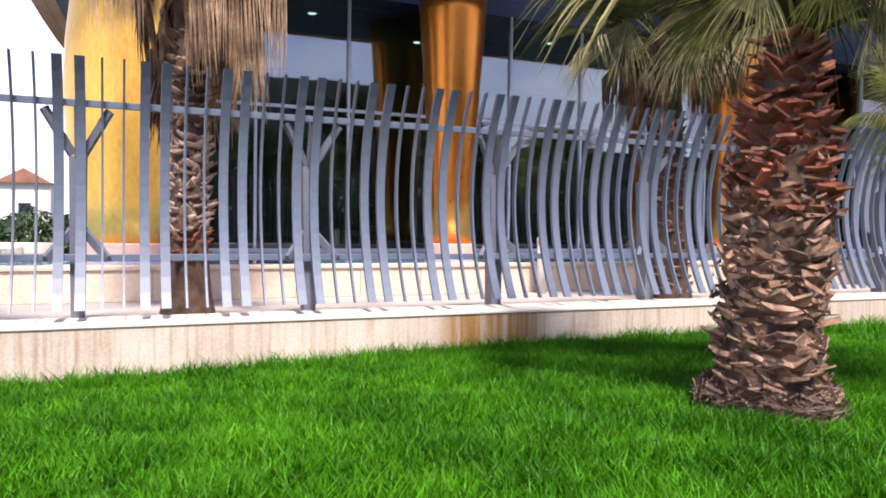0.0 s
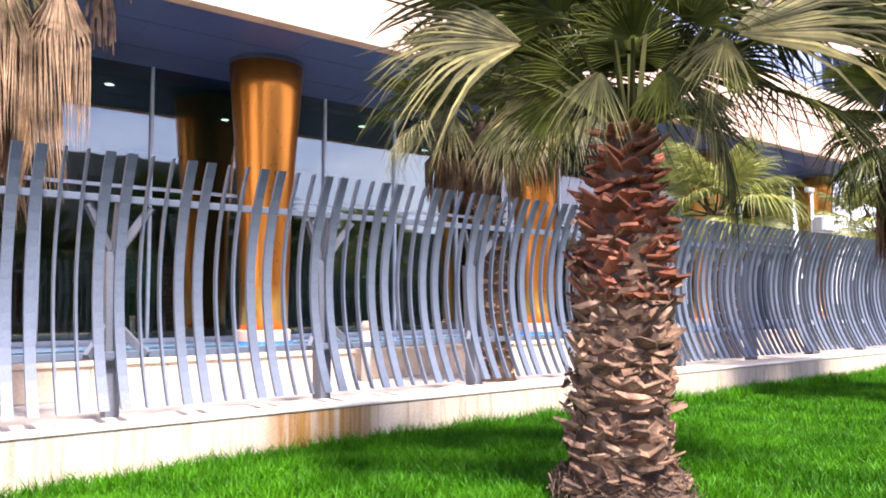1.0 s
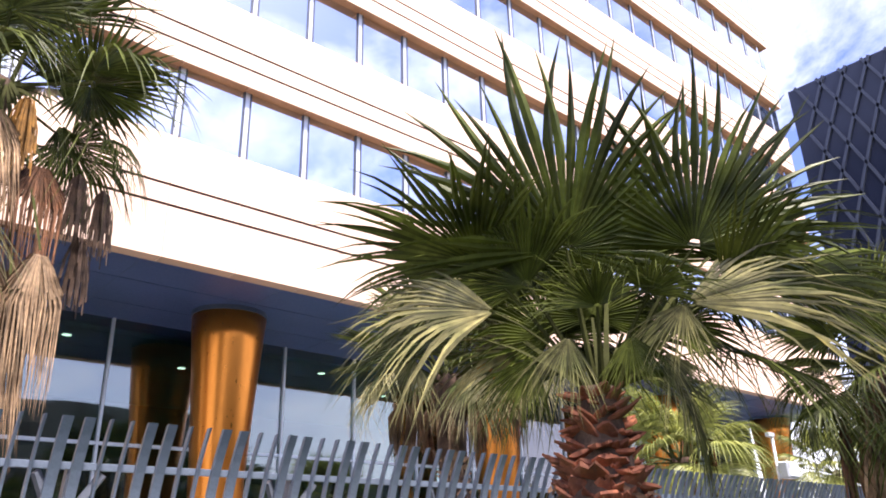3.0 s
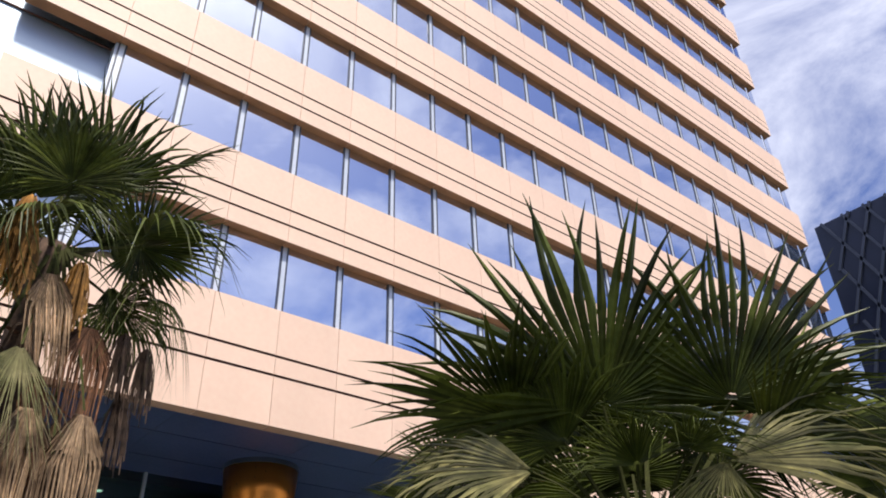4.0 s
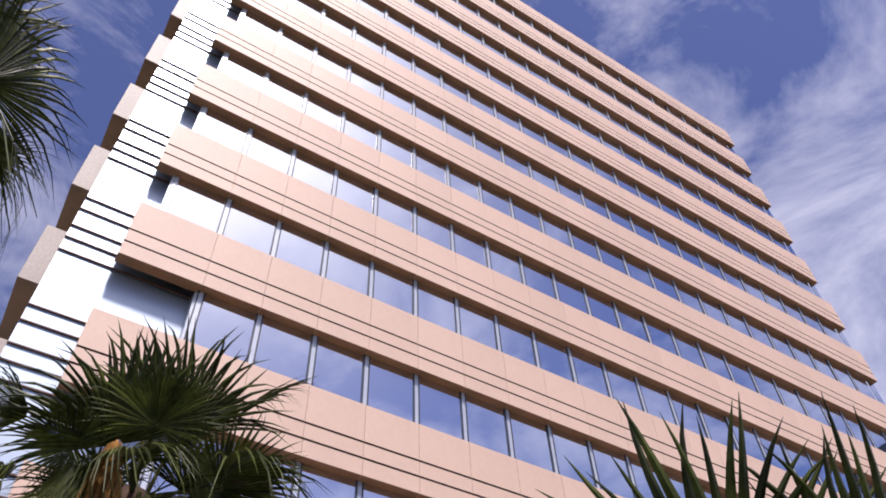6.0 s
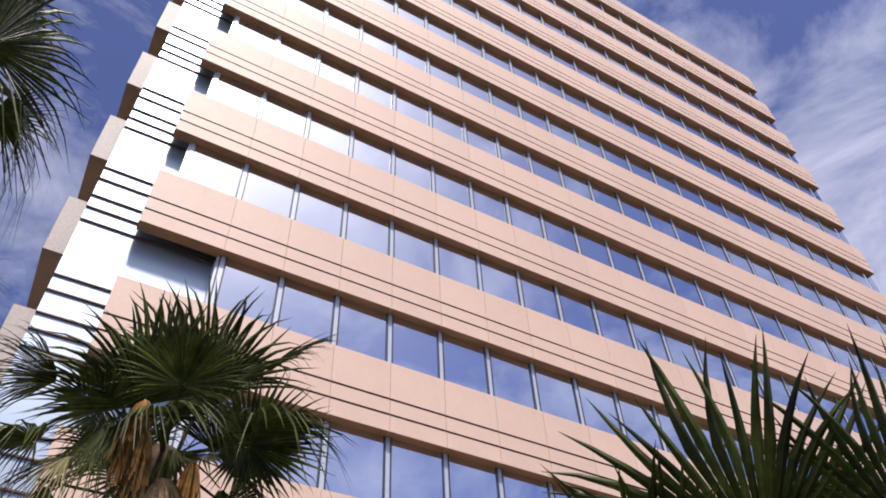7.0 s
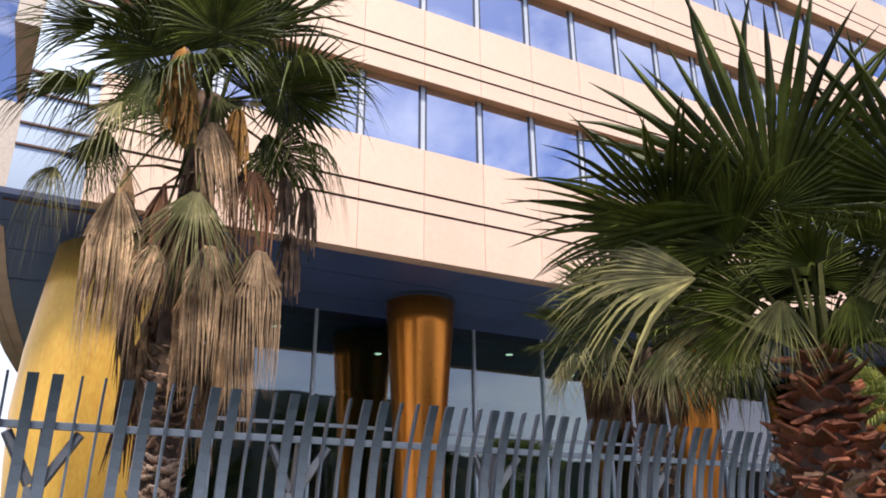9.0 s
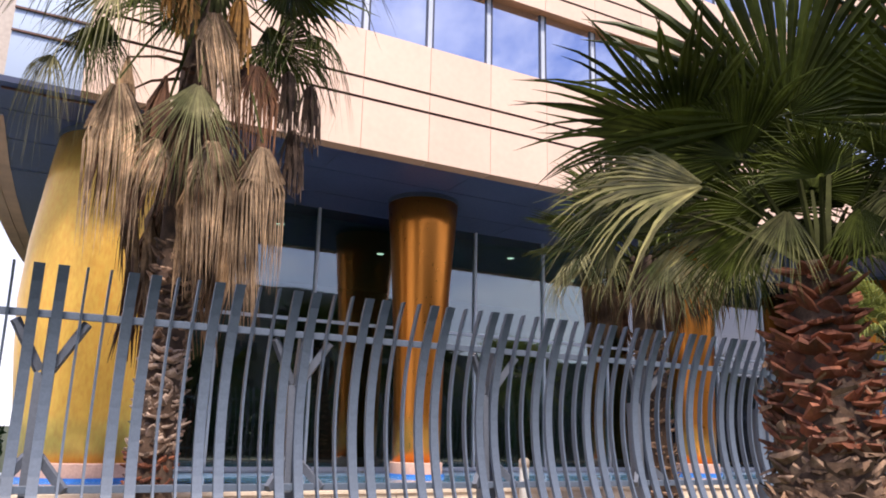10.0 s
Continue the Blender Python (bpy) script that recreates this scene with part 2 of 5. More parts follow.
def stain_wall_material():
    """Concrete wall face with fine vertical run-off streaks and one ochre rust stain."""
    m = mat("streaked_concrete_face", (0.56, 0.48, 0.385), 0.85, var=0.10, scale=1.2, fine=40, bump=0.2)
    n, l = m.node_tree.nodes, m.node_tree.links
    p = n["Principled BSDF"]
    base = p.inputs["Base Color"].links[0].from_socket
    co = n.new("ShaderNodeTexCoord")
    mp = n.new("ShaderNodeMapping")
    mp.inputs["Scale"].default_value = (9.0, 1.0, 0.5)
    l.new(co.outputs["Object"], mp.inputs["Vector"])
    ns = n.new("ShaderNodeTexNoise")
    ns.inputs["Scale"].default_value, ns.inputs["Detail"].default_value = 2.2, 6
    l.new(mp.outputs["Vector"], ns.inputs["Vector"])
    ramp = n.new("ShaderNodeMapRange")
    ramp.inputs["From Min"].default_value, ramp.inputs["From Max"].default_value = 0.46, 0.72
    ramp.inputs["To Max"].default_value = 0.8
    l.new(ns.outputs["Fac"], ramp.inputs["Value"])
    a = n.new("ShaderNodeMix")
    a.data_type, a.blend_type = "RGBA", "MULTIPLY"
    a.inputs[7].default_value = (0.66, 0.55, 0.42, 1)
    l.new(ramp.outputs["Result"], a.inputs[0])
    l.new(base, a.inputs[6])
    # ochre stain round x = 4.6
    sep = n.new("ShaderNodeSeparateXYZ")
    l.new(co.outputs["Object"], sep.inputs["Vector"])
    d = n.new("ShaderNodeMath")
    d.operation = "SUBTRACT"
    d.inputs[1].default_value = 4.63
    l.new(sep.outputs["X"], d.inputs[0])
    ab = n.new("ShaderNodeMath")
    ab.operation = "ABSOLUTE"
    l.new(d.outputs[0], ab.inputs[0])
    st = n.new("ShaderNodeMapRange")
    st.inputs["From Min"].default_value, st.inputs["From Max"].default_value = 0.46, 0.80
    st.inputs["To Min"].default_value, st.inputs["To Max"].default_value = 1.0, 0.0
    l.new(ab.outputs[0], st.inputs["Value"])
    ns2 = n.new("ShaderNodeTexNoise")
    ns2.inputs["Scale"].default_value, ns2.inputs["Detail"].default_value = 1.6, 5
    l.new(mp.outputs["Vector"], ns2.inputs["Vector"])
    mr2 = n.new("ShaderNodeMapRange")
    mr2.inputs["From Min"].default_value, mr2.inputs["From Max"].default_value = 0.15, 0.6
    l.new(ns2.outputs["Fac"], mr2.inputs["Value"])
    mul = n.new("ShaderNodeMath")
    mul.operation = "MULTIPLY"
    l.new(st.outputs["Result"], mul.inputs[0])
    l.new(mr2.outputs["Result"], mul.inputs[1])
    b = n.new("ShaderNodeMix")
    b.data_type, b.blend_type = "RGBA", "MULTIPLY"
    b.inputs[7].default_value = (0.60, 0.36, 0.10, 1)
    l.new(mul.outputs[0], b.inputs[0])
    l.new(a.outputs[2], b.inputs[6])
    l.new(b.outputs[2], p.inputs["Base Color"])
    return m


M_WALL = stain_wall_material()


def glass_material(name, body, mirror, mirror_tint, rough=0.02, wave=0.004):
    """Coated glass: a strong mirror over a dark body, or over clear see-through glass."""
    m = bpy.data.materials.new(name)
    m.use_nodes = True
    n, l = m.node_tree.nodes, m.node_tree.links
    n.remove(n["Principled BSDF"])
    gl = n.new("ShaderNodeBsdfGlossy")
    gl.inputs["Color"].default_value = (*mirror_tint, 1)
    gl.inputs["Roughness"].default_value = rough
    if body is None:
        under = n.new("ShaderNodeBsdfTransparent")
        under.inputs["Color"].default_value = (0.46, 0.64, 0.58, 1)
    else:
        under = n.new("ShaderNodeBsdfDiffuse")
        under.inputs["Color"].default_value = (*body, 1)
    fr = n.new("ShaderNodeFresnel")
    fr.inputs["IOR"].default_value = 1.5
    mr = n.new("ShaderNodeMapRange")
    mr.inputs["From Min"].default_value, mr.inputs["From Max"].default_value = 0.04, 1.0
    mr.inputs["To Min"].default_value, mr.inputs["To Max"].default_value = mirror, 1.0
    l.new(fr.outputs["Fac"], mr.inputs["Value"])
    mx = n.new("ShaderNodeMixShader")
    l.new(mr.outputs["Result"], mx.inputs[0])
    l.new(under.outputs["BSDF"], mx.inputs[1])
    l.new(gl.outputs["BSDF"], mx.inputs[2])
    co = n.new("ShaderNodeTexCoord")
    ns = n.new("ShaderNodeTexNoise")
    ns.inputs["Scale"].default_value = 0.7
    l.new(co.outputs["Object"], ns.inputs["Vector"])
    bp = n.new("ShaderNodeBump")
    bp.inputs["Strength"].default_value, bp.inputs["Distance"].default_value = 0.5, wave
    l.new(ns.outputs["Fac"], bp.inputs["Height"])
    l.new(bp.outputs["Normal"], gl.inputs["Normal"])
    l.new(mx.outputs["Shader"], n["Material Output"].inputs["Surface"])
    return m


M_WINDOW = glass_material("mirror_window_glass", (0.05, 0.075, 0.12), 0.78, (0.86, 0.90, 0.97))
M_CORNERGLASS = glass_material("pale_corner_glass", (0.10, 0.14, 0.18), 0.5, (0.64, 0.74, 0.86), rough=0.40)
M_SHOPGLASS = glass_material("ground_floor_glass", None, 0.145, (0.88, 0.90, 1.0))
M_WATER = glass_material("pool_water", (0.16, 0.36, 0.55), 0.25, (1, 1, 1), rough=0.03, wave=0.05)


# ---- mesh helpers ----
def finish(bm, name):
    me = bpy.data.meshes.new(name)
    bm.to_mesh(me)
    bm.free()
    return me


def part(name, bm, material, parent=None, label="", smooth=False):
    """Links a bmesh as one mesh object, under a thing or under a part."""
    me = finish(bm, name) if isinstance(bm, bmesh.types.BMesh) else bm
    if material is not None and not me.materials:
        me.materials.append(material)
    if smooth:
        me.polygons.foreach_set("use_smooth", [True] * len(me.polygons))
    ob = new(name, me)
    ob.parent = parent
    if label:
        ob["label"] = label
    return ob


def empty(name, at=(0, 0, 0), **tags):
    ob = new(name)
    ob.location = at
    ob.empty_display_size = 0.2
    return tagged(ob, **tags)


def box(bm, x0, x1, y0, y1, z0, z1, bevel=0.0):
    r = bmesh.ops.create_cube(bm, size=1.0)
    vs = r["verts"]
    bmesh.ops.transform(bm, verts=vs, matrix=Matrix.Translation(((x0 + x1) / 2, (y0 + y1) / 2, (z0 + z1) / 2))
                        @ Matrix.Diagonal((x1 - x0, y1 - y0, z1 - z0, 1)))
    if bevel:
        es = list({e for v in vs for e in v.link_edges})
        bmesh.ops.bevel(bm, geom=es, offset=bevel, segments=1, affect="EDGES")
    return bm


def box_bm(*a, bevel=0.0):
    return box(bmesh.new(), *a, bevel=bevel)


def raw(verts, faces, name):
    me = bpy.data.meshes.new(name)
    me.from_pydata(verts, [], faces)
    me.update()
    return me


def beam(bm, a, b, w, d, up=(0, 0, 1)):
    """A square bar from a to b."""
    a, b = Vector(a), Vector(b)
    z = (b - a).normalized()
    x = z.cross(Vector(up))
    if x.length < 1e-4:
        x = z.cross(Vector((1, 0, 0)))
    x.normalize()
    y = z.cross(x)
    vs = [bm.verts.new(p + x * sx * w / 2 + y * sy * d / 2) for p in (a, b) for sx, sy in ((-1, -1), (1, -1), (1, 1), (-1, 1))]
    for f in ((0, 1, 2, 3), (7, 6, 5, 4), (0, 4, 5, 1), (1, 5, 6, 2), (2, 6, 7, 3), (3, 7, 4, 0)):
        bm.faces.new([vs[i] for i in f])
    return bm


def lathe(bm, profile, seg=40, cx=0.0, cy=0.0, cap=True):
    """A turned form from (radius, z) pairs."""
    rings = []
    for r, z in profile:
        rings.append([bm.verts.new((cx + r * math.cos(2 * math.pi * i / seg), cy + r * math.sin(2 * math.pi * i / seg), z)) for i in range(seg)])
    for a, b in zip(rings, rings[1:]):
        for i in range(seg):
            bm.faces.new((a[i], a[(i + 1) % seg], b[(i + 1) % seg], b[i]))
    if cap:
        bm.faces.new(list(reversed(rings[0])))
        bm.faces.new(rings[-1])
    return bm


# ---- ground ----
def lawn_z(x, y):
    """The lawn rises a little from the wall towards the street."""
    s = min(1.0, max(0.0, (x + 0.5) / 5.0))
    low = -0.11 * (1 - s * s * (3 - 2 * s)) * min(1.0, max(0.0, (y - 1.5) / 3.5))
    return 0.02 + low + 0.11 * min(1.0, max(0.0, (6.0 - y) / 4.0)) + 0.018 * noise.noise((x * 0.5, y * 0.5, 0))


bm = bmesh.new()
xs = [-3000, -400, -60] + [-8 + 0.8 * i for i in range(64)] + [80, 400, 3000]
ys = [-3000, -300, -40, -12] + [-6 + 0.5 * i for i in range(25)]
grid = [[bm.verts.new((x, y, lawn_z(x, y) if -9 < x < 45 and -7 < y < 6.2 else 0.05)) for y in ys] for x in xs]
for i in range(len(xs) - 1):
    for j in range(len(ys) - 1):
        bm.faces.new((grid[i][j], grid[i + 1][j], grid[i + 1][j + 1], grid[i][j + 1]))
far = [bm.verts.new((x, 3000, 0.05)) for x in xs]
for i in range(len(xs) - 1):
    bm.faces.new((grid[i][-1], grid[i + 1][-1], far[i + 1], far[i]))
tagged(part("ground", bm, M_SOIL, smooth=True), "dark earth ground sheet under the lawn and street", "ground", kind="structure")

# ---- boundary wall ----
WALL_Y0, WALL_Y1, WALL_TOP = 5.95, 6.55, 0.52
wall = empty("wall_street", (0, 0, 0), label="low pale concrete boundary wall with run-off streaks", category="wall", kind="structure")
joints = [-12.0, -5.8, 13.9, 20.5, 27.0, 33.5, 40.0]
for a, b in zip(joints, joints[1:]):
    w = part("wall_face", box_bm(a + 0.006, b - 0.006, WALL_Y0, WALL_Y1, -0.4, WALL_TOP - 0.012, bevel=0.004), M_WALL, wall)
    part("coping", box_bm(a + 0.006, b - 0.006, WALL_Y0 - 0.015, WALL_Y1 + 0.02, WALL_TOP - 0.012, WALL_TOP + 0.03, bevel=0.012), M_CAP, wall)
part("joint_backing", box_bm(-12, 40, WALL_Y0 + 0.03, WALL_Y1 - 0.03, -0.15, WALL_TOP - 0.02), M_GROOVE, wall)

# forecourt paving behind the wall
PAVE_Z = 0.44
pave = tagged(part("paving", box_bm(-12, 60, WALL_Y1 + 0.024, 9.2, -0.1, PAVE_Z), M_PAVE), "grey stone forecourt paving behind the fence", "paving", kind="structure")

# ---- fence ----
PITCH, FENCE_Y = 0.2, 6.2
SL_BOT, SL_TOP = 0.665, 3.14
fence = empty("fence", (2.6, FENCE_Y, WALL_TOP), label="tall grey steel fence of inward-bowed vertical slats on a low wall", category="fence")


def bow(z):
    """Depth of the bow towards the building, at a height."""
    u = (z - SL_BOT) / (SL_TOP - SL_BOT)
    return 0.36 * (1 - (2 * u - 1) ** 2) - 0.04


def slat_mesh(w, d):
    n = 16
    verts, faces = [], []
    for i in range(n + 1):
        z = SL_BOT + (SL_TOP - SL_BOT) * i / n
        y = bow(z)
        for sx, sy in ((-1, -1), (1, -1), (1, 1), (-1, 1)):
            verts.append((sx * w / 2, y + sy * d / 2, z - WALL_TOP))
    for i in range(n):
        for k in range(4):
            a, b = 4 * i + k, 4 * i + (k + 1) % 4
            faces.append((a, b, b + 4, a + 4))
    faces += [(3, 2, 1, 0), tuple(4 * n + k for k in range(4))]
    return raw(verts, faces, "slat")


me_wide, me_thin = slat_mesh(0.095, 0.05), slat_mesh(0.022, 0.07)
for me in (me_wide, me_thin):
    me.materials.append(M_FENCE)
X0 = 2.6 - 13 * PITCH      # first wide slat of the first pair
FIRST, LAST = -14, 172
for k in range(FIRST, LAST):
    ob = part("slat", me_wide if k % 4 in (0, 1) else me_thin, None, fence)
    ob.location = (X0 + k * PITCH - 2.6, 0.0, 0.0)
for z, nm in ((2.72, "top_rail"), (1.17, "bottom_rail")):
    y = bow(z) + 0.055
    part(nm, box_bm(X0 + FIRST * PITCH - 2.7, X0 + LAST * PITCH - 2.6, y - 0.02, y + 0.02, z - 0.035 - WALL_TOP, z + 0.035 - WALL_TOP, bevel=0.004), M_FENCE, fence)


def post_mesh():
    """A tapering box post with two arms at the top and two at the foot."""
    bm = bmesh.new()
    pts = [(WALL_TOP + 0.02, 0.42), (1.17, 0.42), (2.2, 0.46)]
    verts = []
    for (z, y), w in zip(pts, (0.13, 0.15, 0.17)):
        verts.append([bm.verts.new((sx * w / 2, y + sy * 0.10, z - WALL_TOP)) for sx, sy in ((-1, -1), (1, -1), (1, 1), (-1, 1))])
    for a, b in zip(verts, verts[1:]):
        for k in range(4):
            bm.faces.new((a[k], a[(k + 1) % 4], b[(k + 1) % 4], b[k]))
    bm.faces.new(verts[-1])
    for s in (-1, 1):
        beam(bm, (0.05 * s, 0.40, 2.22 - WALL_TOP), (0.30 * s, 0.24, 2.66 - WALL_TOP), 0.05, 0.08)
        beam(bm, (0.05 * s, 0.40, 1.45 - WALL_TOP), (0.28 * s, 0.20, 1.16 - WALL_TOP), 0.05, 0.08)
    beam(bm, (0, 0.40, 2.2 - WALL_TOP), (0, 0.26, 2.70 - WALL_TOP), 0.06, 0.10)
    return finish(bm, "post")


me_post = post_mesh()
me_post.materials.append(M_FENCE_DARK)
for k in range(-12, 172, 12):
    ob = part("post", me_post, None, fence)
    ob.location = (X0 + (k + 0.85) * PITCH - 2.6, 0, 0)

# ---- pool terrace ----
POOL_Y, POOL_Z = 9.2, 0.93
plinth = empty("pool_wall", (10, POOL_Y, PAVE_Z), label="beige stone wall of a raised pool along the building", category="wall", kind="structure")
part("core", box_bm(-15, 50, 0.02, 0.32, -0.3, POOL_Z - PAVE_Z - 0.02), M_PLINTH, plinth)
me_slab = finish(box_bm(0.004, 0.996, 0, 0.03, 0.004, POOL_Z - PAVE_Z - 0.06, bevel=0.004), "stone_slab")
me_slab.materials.append(M_PLINTH)
for i in range(46):
    ob = part("stone_slab", me_slab, None, plinth)
    ob.location = (-14 + i, -0.01, 0)
part("coping", box_bm(-15, 50, -0.04, 0.36, POOL_Z - PAVE_Z - 0.055, POOL_Z - PAVE_Z + 0.0, bevel=0.006), M_PLINTH, plinth)
tagged(part("water", box_bm(-6, 44, POOL_Y + 0.36, 14.9, 0.3, POOL_Z - 0.05), M_WATER), "shallow blue pool water reflecting the sky", "water", kind="structure")

# ---- office tower ----
FY, PITCH_S, MOD = 11.0, 3.515, 1.4085
TOP_K = 11
J0 = 2.045                 # first full joint
X_L, X_R = 0.155, 33.72


def top_z(k):
    return 9.27 + PITCH_S * k


def bot_z(k):
    return 6.85 if k == 0 else 10.955 + PITCH_S * (k - 1)


tower = empty("office_tower", (0, 0, 0), label="tall office block with pink stone bands and mirrored ribbon windows", category="building")


def band_mesh(length, h, depth=0.30):
    """One cladding panel: a flat face with two recessed grooves and an underside coloured bounce-lit brown."""
    g = 0.045
    prof = [(depth, 0), (0, 0), (0, -0.98), (g, -0.98), (g, -1.035), (0, -1.035), (0, -1.385), (g, -1.385), (g, -1.44), (0, -1.44), (0, -h), (depth, -h)]
    verts, faces, mi = [], [], []
    n = len(prof)
    for s in (0.0, length):
        for y, z in prof:
            verts.append((s, y, z))
    for i in range(n - 1):
        faces.append((i, i + 1, n + i + 1, n + i))
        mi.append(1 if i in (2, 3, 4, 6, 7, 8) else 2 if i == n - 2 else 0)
    faces += [tuple(range(n - 1, -1, -1)), tuple(range(n, 2 * n))]
    mi += [0, 0]
    me = raw(verts, faces, "cladding_panel")
    me.polygons.foreach_set("material_index", mi)
    return me


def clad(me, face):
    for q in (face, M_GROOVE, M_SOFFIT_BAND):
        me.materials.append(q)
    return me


N_MOD = 22
JR = J0 + N_MOD * MOD
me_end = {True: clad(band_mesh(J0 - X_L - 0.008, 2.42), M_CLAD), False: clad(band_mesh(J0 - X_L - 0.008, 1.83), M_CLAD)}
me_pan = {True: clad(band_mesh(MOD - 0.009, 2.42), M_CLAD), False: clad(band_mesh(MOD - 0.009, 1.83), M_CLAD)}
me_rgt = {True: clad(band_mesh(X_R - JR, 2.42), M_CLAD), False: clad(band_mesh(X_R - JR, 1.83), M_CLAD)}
for k in range(TOP_K + 1):
    z, low = top_z(k), k == 0
    for me, x in [(me_end[low], X_L)] + [(me_pan[low], J0 + i * MOD) for i in range(N_MOD)] + [(me_rgt[low], JR)]:
        ob = part("cladding_panel", me, None, tower)
        ob.location = (x, FY, z)

# ribbon windows
WIN_H = bot_z(2) - top_z(1)
MSHIFT = 0.15              # mullions stand just past the joints
GY = FY + 0.235
me_pane = finish(box_bm(0.0, MOD - 0.17, 0, 0.02, 0.0, WIN_H), "window_pane")
me_pane.materials.append(M_WINDOW)
bm = box_bm(-0.17 + 0.035, -0.035, -0.02, 0.02, 0, WIN_H)
me_mull = finish(bm, "mullion")
me_mull.materials.append(M_MULL)
bm = box_bm(-0.172, -0.137, -0.03, 0.02, 0, WIN_H)
box(bm, -0.033, 0.002, -0.03, 0.02, 0, WIN_H)
me_gask = finish(bm, "mullion_fin")
me_gask.materials.append(M_MULL_DARK)
for k in range(TOP_K):
    z = top_z(k)
    dz = bot_z(k + 1) - z
    for i in range(N_MOD):
        x = J0 + MSHIFT + i * MOD
        ob = part("window_pane", me_pane, None, tower)
        ob.matrix_basis = pose(x, GY, z, random.uniform(-0.25, 0.25), 0, random.uniform(-0.3, 0.3))
        mu = part("mullion", me_mull, None, tower)
        mu.location = (x, GY, z)
        part("mullion_fin", me_gask, None, mu)
    if k >= 2:
        part("end_pane", box_bm(0.78, J0 + MSHIFT - 0.17, GY, GY + 0.02, z, z + dz), M_WINDOW, tower)
        mu = part("mullion", me_mull, None, tower)
        mu.location = (0.80, GY, z)
    part("end_pane", box_bm(JR + MSHIFT, X_R - 0.04, GY, GY + 0.02, z, z + dz), M_WINDOW, tower)

# the side of the block curves round to the back
SIDE = [(-1.5, 12.8), (-1.46, 15.5), (-1.36, 18.0), (-1.2, 20.6), (-1.0, 23.2), (-0.72, 25.8), (-0.3, 28.4), (0.4, 31.0)]


def sweep(profile, path):
    """A strip of (inset, height) pairs carried along a plan line."""
    verts = [(x + i, y, z) for x, y in path for i, z in profile]
    n = len(profile)
    return raw(verts, [(q * n + i, q * n + i + 1, q * n + n + i + 1, q * n + n + i) for q in range(len(path) - 1) for i in range(n - 1)], "strip")


# corner glazing at the street end, and the side facade
corner = empty("corner_glazing", (0, 0, 0), label="pale mirrored corner glazing with thin dark transoms", category="glazing")
for k in range(TOP_K + 1):
    z0, z1 = bot_z(k), (bot_z(k + 1) if k < TOP_K else top_z(k))
    part("glass_pane", box_bm(-0.95, 2.02, FY + 0.55, FY + 0.57, z0, z1), M_CORNERGLASS, corner)
    part("side_glass_pane", sweep([(0.53, z0), (0.53, z1)], SIDE), M_CORNERGLASS, corner)
    for z in (top_z(k), top_z(k) - 0.42, top_z(k) - 1.01, top_z(k) - 1.41, bot_z(k)):
        part("transom", box_bm(-0.955, 2.0, FY + 0.51, FY + 0.545, z - 0.017, z + 0.017), M_GROOVE, corner)
    xr = 0.66 if k >= 2 else 2.03
    part("window_return", box_bm(xr - 0.06, xr, GY, FY + 0.55, top_z(k), z1), M_MULL, corner)
side = empty("side_facade", (0, 0, 0), label="side of the office block with grey-beige stone bands", category="building")
for k in range(TOP_K + 1):
    h = top_z(k) - bot_z(k)
    prof = [(0.55, 0), (0, 0), (0, -0.98), (0.045, -0.98), (0.045, -1.035), (0, -1.035), (0, -1.385), (0.045, -1.385), (0.045, -1.44), (0, -1.44), (0, -h), (0.55, -h)]
    me = sweep(prof, SIDE)
    me.polygons.foreach_set("material_index", [1 if i in (2, 3, 4, 6, 7, 8) else 2 if i == 10 else 0 for q in range(len(SIDE) - 1) for i in range(11)])
    ob = part("cladding_band", clad(me, M_CLAD_SIDE), None, side)
    ob.location = (0, 0, top_z(k))
    part("band_end", box_bm(-1.495, -0.96, 12.795, 12.815, bot_z(k) + 0.004, top_z(k) - 0.004), M_CLAD_SIDE, side)
tagged(part("tower_core", box_bm(0.9, X_R - 0.15, FY + 0.6, 34, 6.98, top_z(TOP_K) - 0.1), M_INT_DARK), "dark body of the office block behind its facade", "building", kind="structure")
tagged(part("roof_parapet", box_bm(X_L + 0.2, X_R - 0.1, FY + 0.3, FY + 0.36, top_z(TOP_K), top_z(TOP_K) + 0.9), M_CORNERGLASS), "glass parapet along the roof edge", "parapet", kind="structure")

# overhang soffit in wide panels
soffit = tagged(part("soffit", box_bm(-1.2, X_R, FY + 0.31, 15.9, 6.87, 6.97), M_SOFFIT), "dark blue metal soffit under the overhanging storeys", "ceiling", kind="structure")
sgrid = empty("soffit_joints", (0, 0, 6.85), label="thin dark joints between the soffit panels", category="trim", kind="structure")
for i in range(13):
    part("joint", box_bm(-1.0 + i * 2.82, -0.985 + i * 2.82, FY + 0.32, 15.15, 0.012, 0.021), M_MULL_DARK, sgrid)
for y in (12.5, 14.0):
    part("joint", box_bm(-1.1, X_R, y, y + 0.012, 0.010, 0.0205), M_MULL_DARK, sgrid)
tagged(part("soffit_side", sweep([(-0.01, 6.90), (-0.01, 6.835), (0.28, 6.835), (0.28, 6.90)], SIDE), M_SOFFIT_BAND), "edge strip of the curved side overhang, coloured bounce-lit brown", "trim", kind="structure")
bm = bmesh.new()
edge = [(x + 0.27, y) for x, y in SIDE if y > 15.9]
bm.faces.new([bm.verts.new((x, y, 6.86)) for x, y in [(-1.2, 15.9)] + edge + [(2.2, 31.0), (2.2, 15.9)]])
tagged(part("soffit_rear", bm, M_SOFFIT), "grey soffit along the side of the building", "ceiling", kind="structure")

